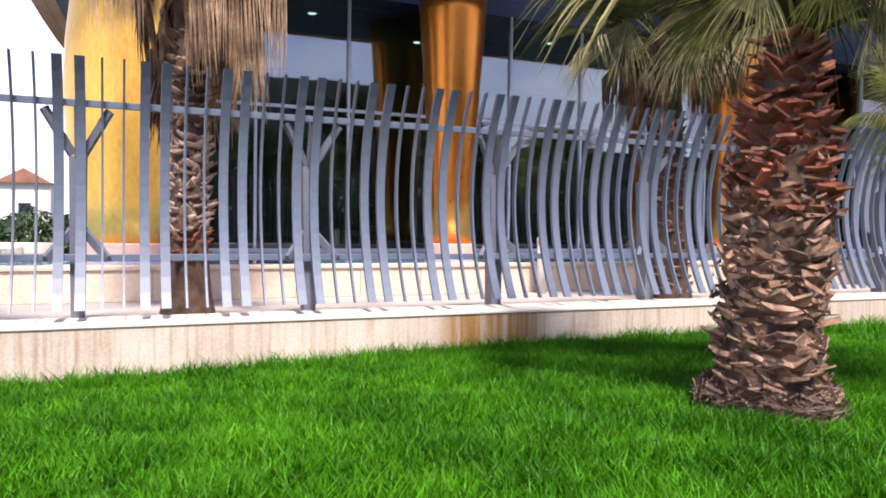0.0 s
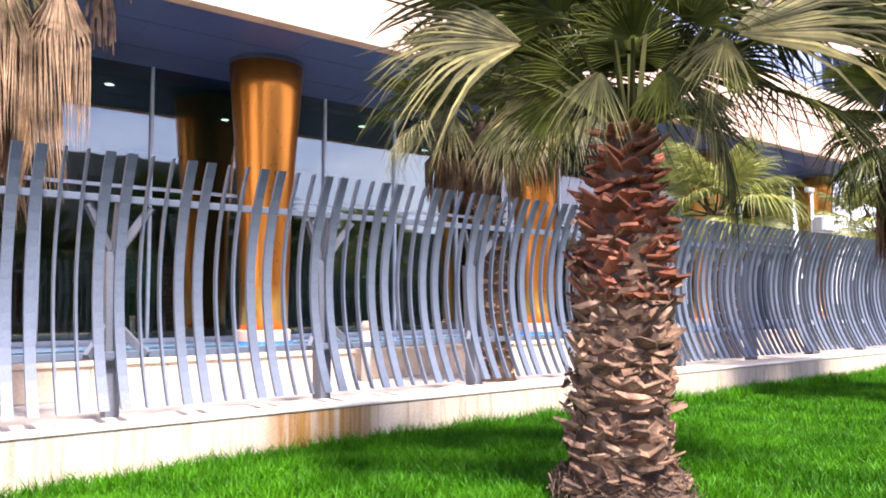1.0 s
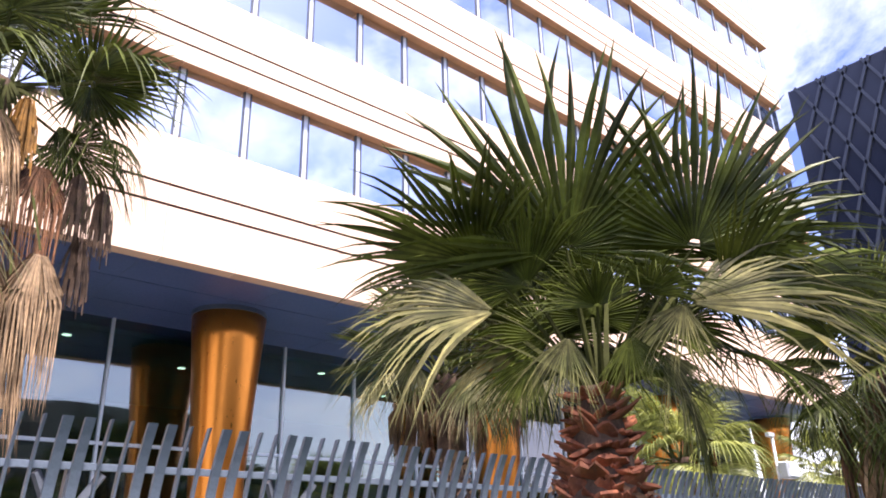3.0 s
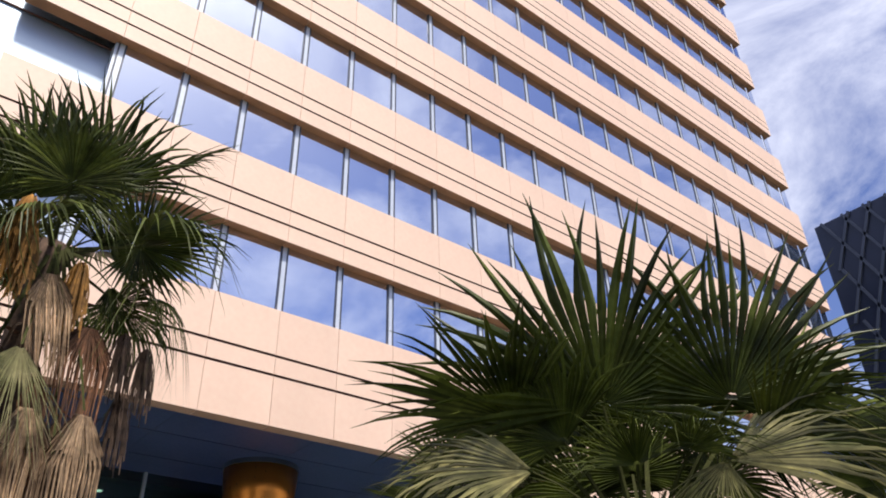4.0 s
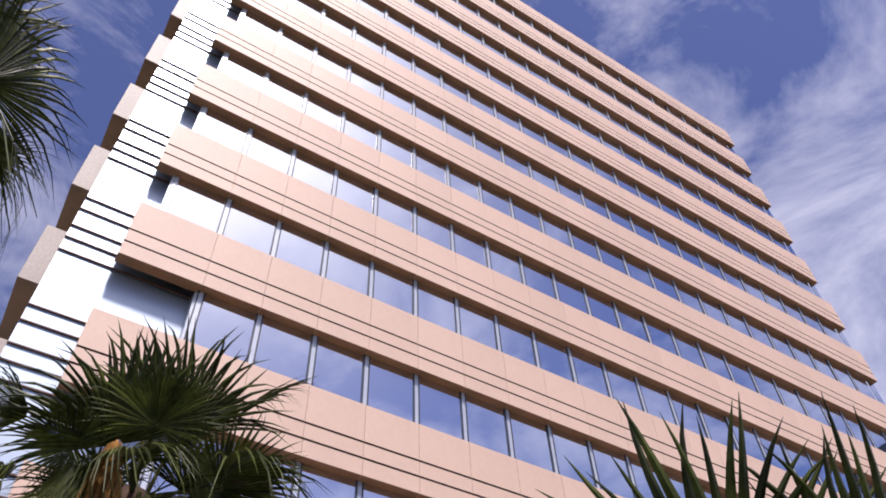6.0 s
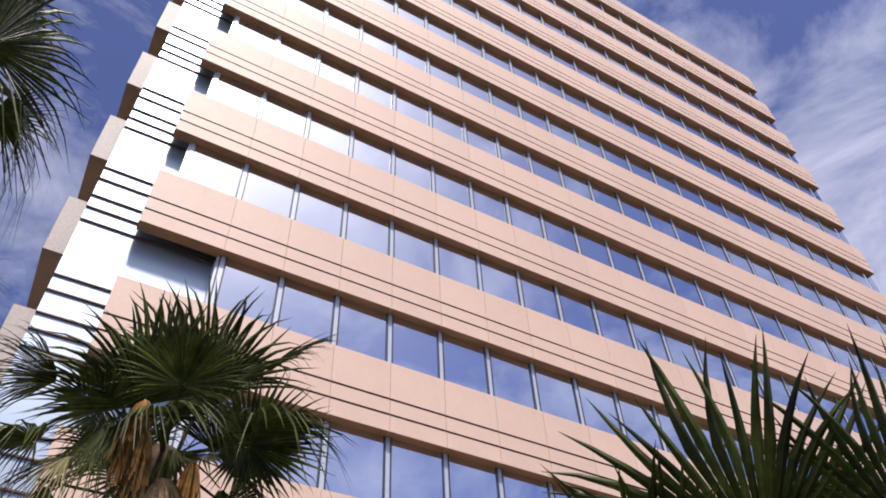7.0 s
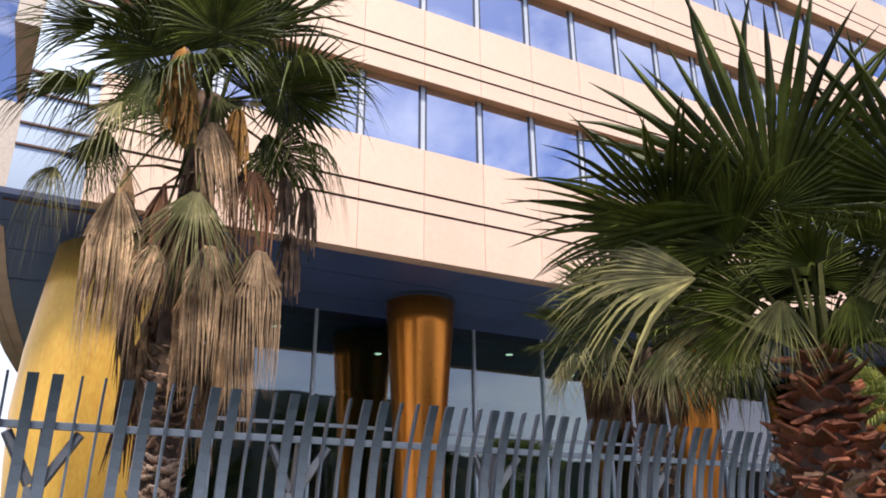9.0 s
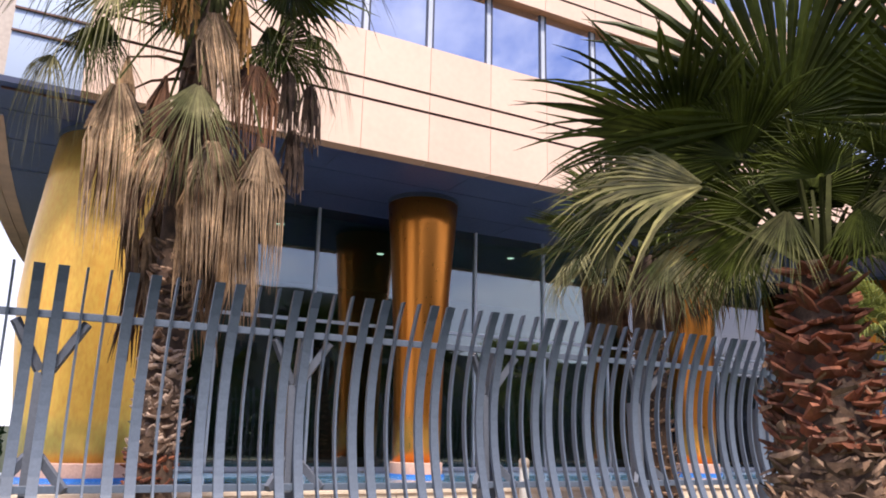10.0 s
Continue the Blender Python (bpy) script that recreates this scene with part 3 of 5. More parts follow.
# ground floor glazing
GLY, GL0 = 15.2, 0.98
front = empty("ground_floor_glazing", (0, 0, 0), label="tall dark ground floor glazing with thin metal mullions", category="glazing")
MX = [1.269 + 2.131 * i for i in range(16)]
for a, b in zip(MX, MX[1:]):
    part("glass_pane", box_bm(a + 0.03, b - 0.03, GLY, GLY + 0.02, GL0, 6.87), M_SHOPGLASS, front).visible_shadow = False
for x in MX:
    part("mullion", box_bm(x - 0.03, x + 0.03, GLY - 0.07, GLY + 0.05, GL0, 6.87, bevel=0.004), M_LAMPBOX, front)
part("sill", box_bm(MX[0], MX[-1], GLY - 0.14, GLY + 0.06, GL0 - 0.1, GL0, bevel=0.005), M_MULL, front)
part("transom", box_bm(MX[0], MX[-1], GLY - 0.05, GLY + 0.03, 4.16, 4.23), M_LAMPBOX, front)
part("return_pane", box_bm(1.25, 1.27, GLY + 0.1, 26, GL0, 6.87), M_SHOPGLASS, front)

# interior of the ground floor
tagged(part("interior_floor", box_bm(1.3, X_R, GLY + 0.1, 24, 0.6, 0.9), M_INT), "dim tiled floor inside the lobby", "floor", kind="structure")
tagged(part("interior_wall", box_bm(1.3, X_R, 24, 24.2, 0.6, 6.9), M_INT), "dim back wall of the lobby", "wall", kind="structure")
tagged(part("interior_wall_side", box_bm(1.3, 1.5, GLY + 0.3, 24, 0.6, 6.9), M_INT_DARK), "dark side wall of the lobby", "wall", kind="structure")
tagged(part("interior_ceiling", box_bm(1.3, X_R, 15.9, 24, 6.75, 6.86), M_INT_CEIL), "dark lobby ceiling", "ceiling", kind="structure")
for i, x in enumerate((5.9, 12.6, 19.5, 26.2)):
    tagged(part("lobby_pillar", box_bm(x - 0.45, x + 0.45, 17.4, 18.2, 0.9, 3.4, bevel=0.02), M_INT_GREEN), "olive green panelled pillar inside the lobby", "pillar", group="lobby pillars")
for j, x in enumerate((4.2, 8.7, 10.4, 13.6)):
    br = empty("lobby_railing", (x, 17.0, 0.9), label="thin metal railing inside the lobby", category="railing", group="lobby railings")
    part("handrail", box_bm(0, 1.6, -0.02, 0.02, 1.0, 1.04), M_MULL_DARK, br)
    for q in range(9):
        part("baluster", box_bm(0.2 * q - 0.008, 0.2 * q + 0.008, -0.01, 0.01, 0, 1.0), M_MULL_DARK, br)

# ---- columns ----
def column(name, x, y, profile, material, ring_r, label):
    c = empty(name, (x, y, 0.9), label=label, category="column", group="columns")
    part("shaft", lathe(bmesh.new(), [(r, z - 0.9) for r, z in profile], 56), material, c, smooth=True)
    part("base_ring", lathe(bmesh.new(), [(ring_r, -0.45), (ring_r, 0.24), (ring_r - 0.02, 0.26)], 56), M_PINKSTONE, c, "pink stone base", smooth=False)
    part("tile_skirt", lathe(bmesh.new(), [(ring_r + 0.05, -0.5), (ring_r + 0.05, 0.03)], 56), M_TILE, c, "blue tiled skirt at the waterline")
    part("collar", lathe(bmesh.new(), [(profile[-1][0] + 0.015, 5.87), (profile[-1][0] + 0.02, 5.965)], 56), M_MULL_DARK, c, "dark shadow-gap collar")
    return c


slim = [(0.50, 1.16), (0.515, 2.2), (0.56, 3.6), (0.65, 5.0), (0.745, 6.2), (0.79, 6.78)]
for i in range(4):
    column("column", 7.42 + 8.12 * i, 13.5, slim, M_BRONZE, 0.56, "tapering bronze-clad round column under the overhang")
vase = [(1.00, 1.16), (1.10, 1.9), (1.22, 2.9), (1.29, 3.8), (1.25, 4.8), (1.13, 5.9), (1.02, 6.78)]
column("column", 0.95, 13.3, vase, M_GOLD, 1.04, "large bulging gold-clad round column at the corner")


# ---- palms ----
def fan_leaf_mesh(seed, n=46, R=1.15, Lp=1.0, spread=118, droop=0.35, tip=0.25, fold=0.05, cup=0.12, split=0.52, stalk=0.022, mats=None):
    """A fan leaf: a stalk along +x and a pleated blade whose narrow segments part and droop."""
    rnd = random.Random(seed)
    verts, faces, mi = [], [], []

    def stalk_z(u):
        return 0.10 * math.sin(u * math.pi * 0.5) * Lp
    for u in (0, 0.5, 1.0):
        w = stalk * (1.7 - 0.9 * u)
        x, z = Lp * u, stalk_z(u) - 0.10 * Lp
        verts += [(x, -w, z), (x, w, z), (x, 0, z - w)]
    for s in range(2):
        for k in range(3):
            a, b = 3 * s + k, 3 * s + (k + 1) % 3
            faces.append((a, b, b + 3, a + 3))
            mi.append(1)
    half = radians(spread)
    da = 2 * half / n
    for i in range(n):
        a = -half + da * (i + 0.5)
        L = R * (0.78 + 0.22 * math.cos(a * 0.75)) * rnd.uniform(0.88, 1.06)
        dr = droop * rnd.uniform(0.8, 1.2)
        tp = tip * rnd.uniform(0.4, 1.7)
        side = rnd.uniform(-0.12, 0.12)
        base = len(verts)
        st = ((0.05, 1.0), (split, 0.96), (split + (1 - split) * 0.35, 0.52), (split + (1 - split) * 0.7, 0.22))
        for q, wf in st:
            r = L * q
            hw = math.tan(da / 2) * L * min(q, split) * wf
            aa = a + side * max(0, q - split)
            z = -dr * R * q * q + cup * R * q * abs(math.sin(a)) - (tp * R * ((q - split) / (1 - split)) ** 2 if q > split else 0)
            cx, cy = Lp + r * math.cos(aa), r * math.sin(aa)
            px, py = -math.sin(aa) * hw, math.cos(aa) * hw
            f = fold * min(1.0, hw / 0.02) * 0.5 * (0.3 + q)
            verts += [(cx - px, cy - py, z + f * 0.35), (cx, cy, z - f * 0.35), (cx + px, cy + py, z + f * 0.35)]
        q = 1.0
        aa = a + side
        sh = 1 - 0.25 * min(1.0, tp)
        verts.append((Lp + L * sh * math.cos(aa), L * sh * math.sin(aa), -dr * R + cup * R * abs(math.sin(a)) - tp * R * 1.15))
        for s in range(len(st) - 1):
            o = base + 3 * s
            faces += [(o, o + 1, o + 4, o + 3), (o + 1, o + 2, o + 5, o + 4)]
            mi += [0, 0]
        o = base + 3 * (len(st) - 1)
        faces += [(o, o + 1, o + 3), (o + 1, o + 2, o + 3)]
        mi += [0, 0]
    me = raw(verts, faces, "fan_leaf")
    me.polygons.foreach_set("material_index", mi)
    for m in mats:
        me.materials.append(m)
    return me


GREEN = [fan_leaf_mesh(10 + i, R=1.25, Lp=0.92, spread=(140, 128, 148, 118)[i], droop=(0.04, 0.12, 0.08, 0.2)[i], tip=(0.05, 0.12, 0.08, 0.2)[i],
                       fold=0.09, cup=(0.15, 0.25, 0.1, 0.2)[i], mats=(M_LEAF, M_PETIOLE)) for i in range(4)]
DROOPY = [fan_leaf_mesh(30 + i, R=1.2, Lp=0.95, spread=(118, 100)[i], droop=0.38, tip=0.6, split=0.48, fold=0.08, mats=(M_LEAF, M_PETIOLE)) for i in range(2)]
PALE = [fan_leaf_mesh(40 + i, R=1.1, Lp=0.9, spread=(80, 65)[i], droop=0.35, tip=0.5, split=0.5, fold=0.08, mats=(M_LEAF_PALE, M_PETIOLE)) for i in range(2)]


def dead_leaf_mesh(seed, n=34, R=1.3, Lp=0.9, width=34, sag=0.5):
    """A dry leaf: a stalk that bends down and a collapsed blade of long hanging shreds."""
    rnd = random.Random(seed)
    verts, faces = [], []
    for u in (0, 0.5, 1.0):
        w = 0.026 * (1.5 - 0.8 * u)
        x, z = Lp * u, -sag * Lp * u * u
        verts += [(x, -w, z), (x, w, z), (x, 0, z - w)]
    for s in range(2):
        for k in range(3):
            a, b = 3 * s + k, 3 * s + (k + 1) % 3
            faces.append((a, b, b + 3, a + 3))
    hz = -sag * Lp
    for i in range(n):
        a = radians(rnd.uniform(-width, width))
        L = R * rnd.uniform(0.6, 1.08)
        outw = rnd.uniform(-0.12, 0.2)
        wob = rnd.uniform(-0.1, 0.1)
        w0 = rnd.uniform(0.014, 0.045)
        tw = rnd.uniform(-1.2, 1.2)
        base = len(verts)
        for q, wf in ((0.0, 0.5), (0.3, 1.0), (0.65, 0.7), (1.0, 0.08)):
            y = math.sin(a) * L * (q ** 0.7) * (1 - 0.25 * q) + wob * math.sin(q * 5)
            x = Lp + outw * L * math.sin(q * 1.8) * 0.6
            z = hz - L * q * math.cos(a * 0.6)
            dx, dy = math.cos(tw + q), math.sin(tw + q)
            verts += [(x - dx * w0 * wf, y - dy * w0 * wf, z), (x + dx * w0 * wf, y + dy * w0 * wf, z)]
        for k in range(3):
            o = base + 2 * k
            faces.append((o, o + 1, o + 3, o + 2))
    me = raw(verts, faces, "dead_leaf")
    me.materials.append(M_DEAD_DARK if seed % 3 == 0 else M_DEAD)
    return me


DEAD = [dead_leaf_mesh(50 + i, n=44, R=1.75, Lp=(0.62, 0.8, 0.5, 0.7)[i], width=(11, 8, 13, 7)[i], sag=(0.9, 0.5, 1.3, 0.3)[i]) for i in range(4)]
YELLOW = [fan_leaf_mesh(60 + i, R=1.15, Lp=0.9, spread=(118, 105)[i], droop=(0.2, 0.4)[i], tip=(0.2, 0.4)[i], mats=(M_LEAF_YEL, M_PETIOLE)) for i in range(2)]


def boot_mesh(seed, w, out, up, ragged=0.5):
    """A broken leaf base: a thick ragged scale, curved round the trunk, that stands off at its tip."""
    r = random.Random(seed)
    verts, faces = [], []
    nu, nv = 4, 5
    tips = [r.uniform(1 - ragged, 1.0) * (1 - 0.35 * abs(2 * v / (nv - 1) - 1) ** 2) for v in range(nv)]
    for side in (1, -1):
        for i in range(nu):
            u = i / (nu - 1)
            for v in range(nv):
                c = 2 * v / (nv - 1) - 1
                q = u * tips[v]
                y = c * w / 2 * (1 - 0.3 * q)
                x = -0.04 + (out + 0.04) * q - 0.30 * w * c * c * (1 - 0.3 * q)
                z = up * q * (0.4 + 0.6 * q) + r.uniform(-0.008, 0.008)
                t = 0.5 * (0.034 * (1 - q) + 0.008) * (1 - 0.5 * c * c)
                verts.append((x - 0.3 * t * side, y, z + t * side))
    n = nu * nv
    for s in range(2):
        for i in range(nu - 1):
            for v in range(nv - 1):
                a = s * n + i * nv + v
                f = (a, a + 1, a + nv + 1, a + nv)
                faces.append(f if s else f[::-1])
    for v in range(nv - 1):
        a = (nu - 1) * nv + v
        faces.append((a, a + n, a + n + 1, a + 1))
    for i in range(nu - 1):
        for v in (0, nv - 1):
            a = i * nv + v
            faces.append((a, a + nv, a + nv + n, a + n))
    return raw(verts, faces, "leaf_base")


def boots(w, out, up, m, ragged=0.5):
    res = [boot_mesh(70 + i, w * (0.7 + 0.14 * i), out * (0.7 + 0.14 * i), up * (0.6 + 0.2 * i), ragged) for i in range(6)]
    for b in res:
        b.materials.append(m)
    return res


BOOT_BIG, BOOT_RED = boots(0.25, 0.115, 0.11, M_BOOT, 0.6), boots(0.15, 0.17, 0.05, M_BOOT_RED, 0.6)
BOOT_HOOK = boots(0.17, 0.15, 0.075, M_BOOT_RED, 0.5)
BOOT_SMALL, BOOT_SUNLIT = boots(0.15, 0.10, 0.07, M_BOOT), boots(0.16, 0.11, 0.08, M_BOOT_SUNLIT, 0.6)
BOOT_LOW = boots(0.14, 0.09, 0.05, M_BOOT_RED, 0.6)


def palm(base, hub, radii, label, leaves, dead=(), size=1.0, boots_from=(), seed=0):
    """A fan palm: a curved tapering trunk, leaf bases in a spiral, and leaves given as (mesh, azimuth, elevation, roll, size)."""
    rnd = random.Random(seed)
    base, hub = Vector(base), Vector(hub)
    p = empty("palm_tree", base, label=label, category="palm tree", group="palms")
    H = hub.z - base.z

    def axis(u):
        s = u * u * (3 - 2 * u) * 0.5 + u * 0.5
        return Vector(((hub.x - base.x) * s, (hub.y - base.y) * s, H * u))

    def radius(u):
        for (u0, r0), (u1, r1) in zip(radii, radii[1:]):
            if u <= u1:
                return r0 + (r1 - r0) * (u - u0) / (u1 - u0)
        return radii[-1][1]
    bm = bmesh.new()
    rings, nseg, nr = [], 20, 26
    for i in range(nr + 1):
        u = i / nr
        c, r = axis(u), radius(u)
        rings.append([bm.verts.new((c.x + r * (1 + 0.06 * noise.noise((j * 0.9, i * 0.7, seed))) * math.cos(2 * math.pi * j / nseg),
                                    c.y + r * (1 + 0.06 * noise.noise((j * 0.9, i * 0.7, seed + 9))) * math.sin(2 * math.pi * j / nseg), c.z)) for j in range(nseg)])
    for a, b in zip(rings, rings[1:]):
        for j in range(nseg):
            bm.faces.new((a[j], a[(j + 1) % nseg], b[(j + 1) % nseg], b[j]))
    bm.faces.new(rings[-1])
    part("trunk", bm, M_TRUNK, p, smooth=True)
    for u0, u1, nrow, per, meshes in boots_from:
        for i in range(nrow):
            u = u0 + (u1 - u0) * (i + 0.5) / nrow
            for j in range(per):
                a = 2 * math.pi * (j + 0.5 * (i % 2) + 0.13 * i) / per + rnd.uniform(-0.12, 0.12)
                uu = min(1, max(0, u + rnd.uniform(-0.3, 0.3) * (u1 - u0) / nrow))
                c, r = axis(uu), radius(uu) * 0.96
                ob = part("leaf_base", rnd.choice(meshes), None, p)
                s = rnd.uniform(0.75, 1.3)
                ob.matrix_basis = (Matrix.Translation(c + Vector((r * math.cos(a), r * math.sin(a), 0)))
                                   @ Matrix.Rotation(a + rnd.uniform(-0.35, 0.35), 4, "Z") @ Matrix.Rotation(rnd.uniform(-0.55, 0.35), 4, "Y")
                                   @ Matrix.Rotation(rnd.uniform(-0.4, 0.4), 4, "X") @ Matrix.Diagonal((s * rnd.uniform(0.7, 1.4), s, s, 1)))
    top = hub - base
    for me, az, el, roll, s in leaves:
        ob = part("leaf", me, None, p)
        d = Vector((math.cos(radians(az)), math.sin(radians(az)), 0))
        ob.matrix_basis = (Matrix.Translation(top + d * radii[-1][1] * 0.5 + Vector((0, 0, 0.06 * math.sin(radians(el)))))
                           @ Matrix.Rotation(radians(az), 4, "Z") @ Matrix.Rotation(-radians(el), 4, "Y") @ Matrix.Rotation(radians(roll), 4, "X")
                           @ Matrix.Scale(s * size, 4))
    for me, az, el, roll, s, dz in dead:
        ob = part("dead_leaf", me, None, p, "hanging dry brown leaf")
        d = Vector((math.cos(radians(az)), math.sin(radians(az)), 0))
        u = 1 + dz / H
        ob.matrix_basis = (Matrix.Translation(axis(u) + d * radius(u) * 0.9) @ Matrix.Rotation(radians(az), 4, "Z")
                           @ Matrix.Rotation(-radians(el), 4, "Y") @ Matrix.Rotation(radians(roll), 4, "X") @ Matrix.Scale(s * size, 4))
    return p


def crown(seed, n, low=-35, high=80, meshes=GREEN, lower=DROOPY, pale=0.0):
    """Leaves in a golden-angle spiral, the young ones upright and the old ones drooping."""
    r = random.Random(seed)
    res = []
    for i in range(n):
        f = i / (n - 1)
        el = high + (low - high) * f ** 0.8 + r.uniform(-8, 8)
        ms = PALE if (f > 0.6 and r.random() < pale) else lower if el < -5 else meshes
        res.append((r.choice(ms), (137.5 * i + r.uniform(-14, 14)) % 360, el, r.uniform(-25, 25), r.uniform(0.82, 1.08)))
    return res


def skirt(seed, n, depth, el=(-7, 7), s=(0.8, 1.15)):
    r = random.Random(seed)
    return [(r.choice(DEAD), (137.5 * i + r.uniform(-20, 20)) % 360, r.uniform(*el), r.uniform(-7, 7), r.uniform(*s), -depth * r.random() - 0.05) for i in range(n)]


# leaves set one by one: blade centre, blade direction and face, in a frame turned 47 degrees (across, along, up)
def set_leaf(seed, hub, run, face, R, spread, m, n=50, droop=0.05, tip=0.12, split=0.5, cup=0.12, stalk=0.018, az=47):
    """One fan leaf as a mesh about its crown's base: a bowed stalk to the blade's centre and a pleated blade of narrow tips."""
    rnd = random.Random(seed)
    along = Vector((math.cos(radians(az)), math.sin(radians(az)), 0))
    across = Vector((along.y, -along.x, 0))
    least = 0.015 if m in (M_DEAD, M_DEAD_PALE, M_DEAD_DARK) else 0.006

    def world_of(v):
        return across * v[0] + along * v[1] + Vector((0, 0, v[2]))
    H, X = world_of(hub), world_of(run).normalized()
    Z = world_of(face)
    Z = (Z - X * Z.dot(X)).normalized()
    Y = Z.cross(X)
    verts, faces, mi = [], [], []
    root = Vector((H.x, H.y, 0)).normalized() * 0.12
    mid = (root + H) * 0.5 + Vector((0, 0, 0.16 * Vector((H.x, H.y, 0)).length)) - X * 0.02
    for k in range(5):
        u = k / 4
        c = root * (1 - u) ** 2 + mid * 2 * u * (1 - u) + H * u * u
        w = stalk * (1.6 - 0.95 * u)
        d = (mid - root) * (1 - u) + (H - mid) * u
        a = d.cross(Z).normalized() * w
        b = a.cross(d).normalized() * w * 0.6
        verts += [tuple(c - a), tuple(c + a), tuple(c - b)]
    for q in range(4):
        for k in range(3):
            a, b = 3 * q + k, 3 * q + (k + 1) % 3
            faces.append((a, b, b + 3, a + 3))
            mi.append(1)
    half = radians(spread)
    da = 2 * half / n
    dry = m in (M_DEAD, M_DEAD_PALE, M_DEAD_DARK)
    for i in range(n):
        a = -half + da * (i + 0.5)
        L = R * (0.72 + 0.28 * math.cos(a * 0.7)) * rnd.uniform(0.86, 1.07)
        dr, tp, side = droop * rnd.uniform(0.7, 1.3), tip * rnd.uniform(0.2, 1.9), rnd.uniform(-0.14, 0.14)
        lift = rnd.uniform(-0.03, 0.03)
        base = len(verts)
        for q, wf in ((0.04, 1.0), (0.3, 1.0), (split, 0.94), (split + (1 - split) * 0.3, 0.70), (split + (1 - split) * 0.65, 0.40), (1.0, 0.03)):
            hw = max(math.tan(da / 2) * L * min(q, split), least) * wf
            o = max(0, q - split) / (1 - split)
            aa = a + side * o
            z = -dr * R * q * q + cup * R * q * abs(math.sin(a)) + lift * o * R
            g = tp * R * o * o
            f = min(0.022, hw * 0.55)
            if dry:        # a collapsed blade hangs as a bundle
                lat = a / half * R * math.sin(half) * 0.6 * min(1.0, q / 0.3) ** 0.7 * (1 - 0.2 * q) + lift * 2.5 * q
                c = H + X * (L * q * (1 - 6 * abs(lift))) + Y * lat + Z * (side * 0.9 * R * q * (1 - 0.6 * q))
            else:
                c = H + X * (L * q * math.cos(aa)) + Y * (L * q * math.sin(aa)) + Z * z - Vector((0, 0, g))
            s2 = Y * math.cos(aa) * hw - X * math.sin(aa) * hw
            verts += [tuple(c - s2 + Z * f), tuple(c - Z * f), tuple(c + s2 + Z * f)]
        for k in range(5):
            o = base + 3 * k
            faces += [(o, o + 1, o + 4, o + 3), (o + 1, o + 2, o + 5, o + 4)]
            mi += [0, 0]
    me = raw(verts, faces, "fan_leaf")
    me.polygons.foreach_set("material_index", mi)
    me.materials.append(m)
    me.materials.append(M_PETIOLE)
    return me


LAWN_FRONT = [
    ((-0.23, -0.37, 1.06), (0.14, -0.48, 1), (0, 1, 0.45), 1.85, 110, M_LEAF, 0.0, 0.05),
    ((0.80, -0.35, 1.06), (0.34, -0.46, 1), (-0.1, 1, 0.45), 1.62, 106, M_LEAF, 0.0, 0.06),
    ((-0.95, -0.05, 1.10), (-1, -0.6, 0.36), (0.3, 0.5, 1), 1.45, 88, M_LEAF, 0.04, 0.07),
    ((-1.25, 0.8, 1.0), (-0.55, 0.3, 0.35), (-0.3, -0.8, 0.9), 1.05, 105, M_LEAF_OLIVE, 0.1, 0.15),
    ((-0.85, -0.55, 0.50), (-1, -0.2, 0.10), (-0.2, -0.75, 0.7), 1.25, 60, M_LEAF_OLIVE, 0.16, 0.20, 0.5),
    ((0.62, -0.55, 0.52), (1, -0.15, 0.16), (0.1, -0.8, 0.7), 1.65, 52, M_LEAF_OLIVE, 0.12, 0.2),
    ((0.60, -0.52, 0.52), (-0.45, -0.3, -0.8), (-0.2, -0.9, 0.3), 0.60, 46, M_LEAF_OLIVE, 0.1, 0.1),
]
LAWN_DROOP = [
    ((-0.30, -0.50, 0.30), (-0.3, -0.3, -0.9), (-0.2, -0.9, 0.3), 0.62, 42, M_LEAF_OLIVE, 0.1, 0.1),
    ((0.15, -0.55, 0.28), (0.1, -0.25, -0.9), (0.1, -0.9, 0.3), 0.50, 48, M_LEAF, 0.1, 0.1),
    ((0.45, -0.35, 0.20), (0.4, -0.2, -0.9), (0.2, -0.9, 0.3), 0.65, 40, M_LEAF_OLIVE, 0.1, 0.1),
    ((-0.55, -0.20, 0.22), (-0.5, -0.1, -0.85), (-0.3, -0.9, 0.3), 0.70, 45, M_LEAF, 0.1, 0.15),
    ((-0.05, -0.45, 0.55), (-0.15, -0.5, 0.5), (0, 0.7, 0.7), 0.75, 85, M_LEAF, 0.15, 0.3),
    ((0.35, -0.50, 0.62), (0.3, -0.6, 0.3), (0, 0.6, 0.8), 0.7, 80, M_LEAF, 0.2, 0.35),
]
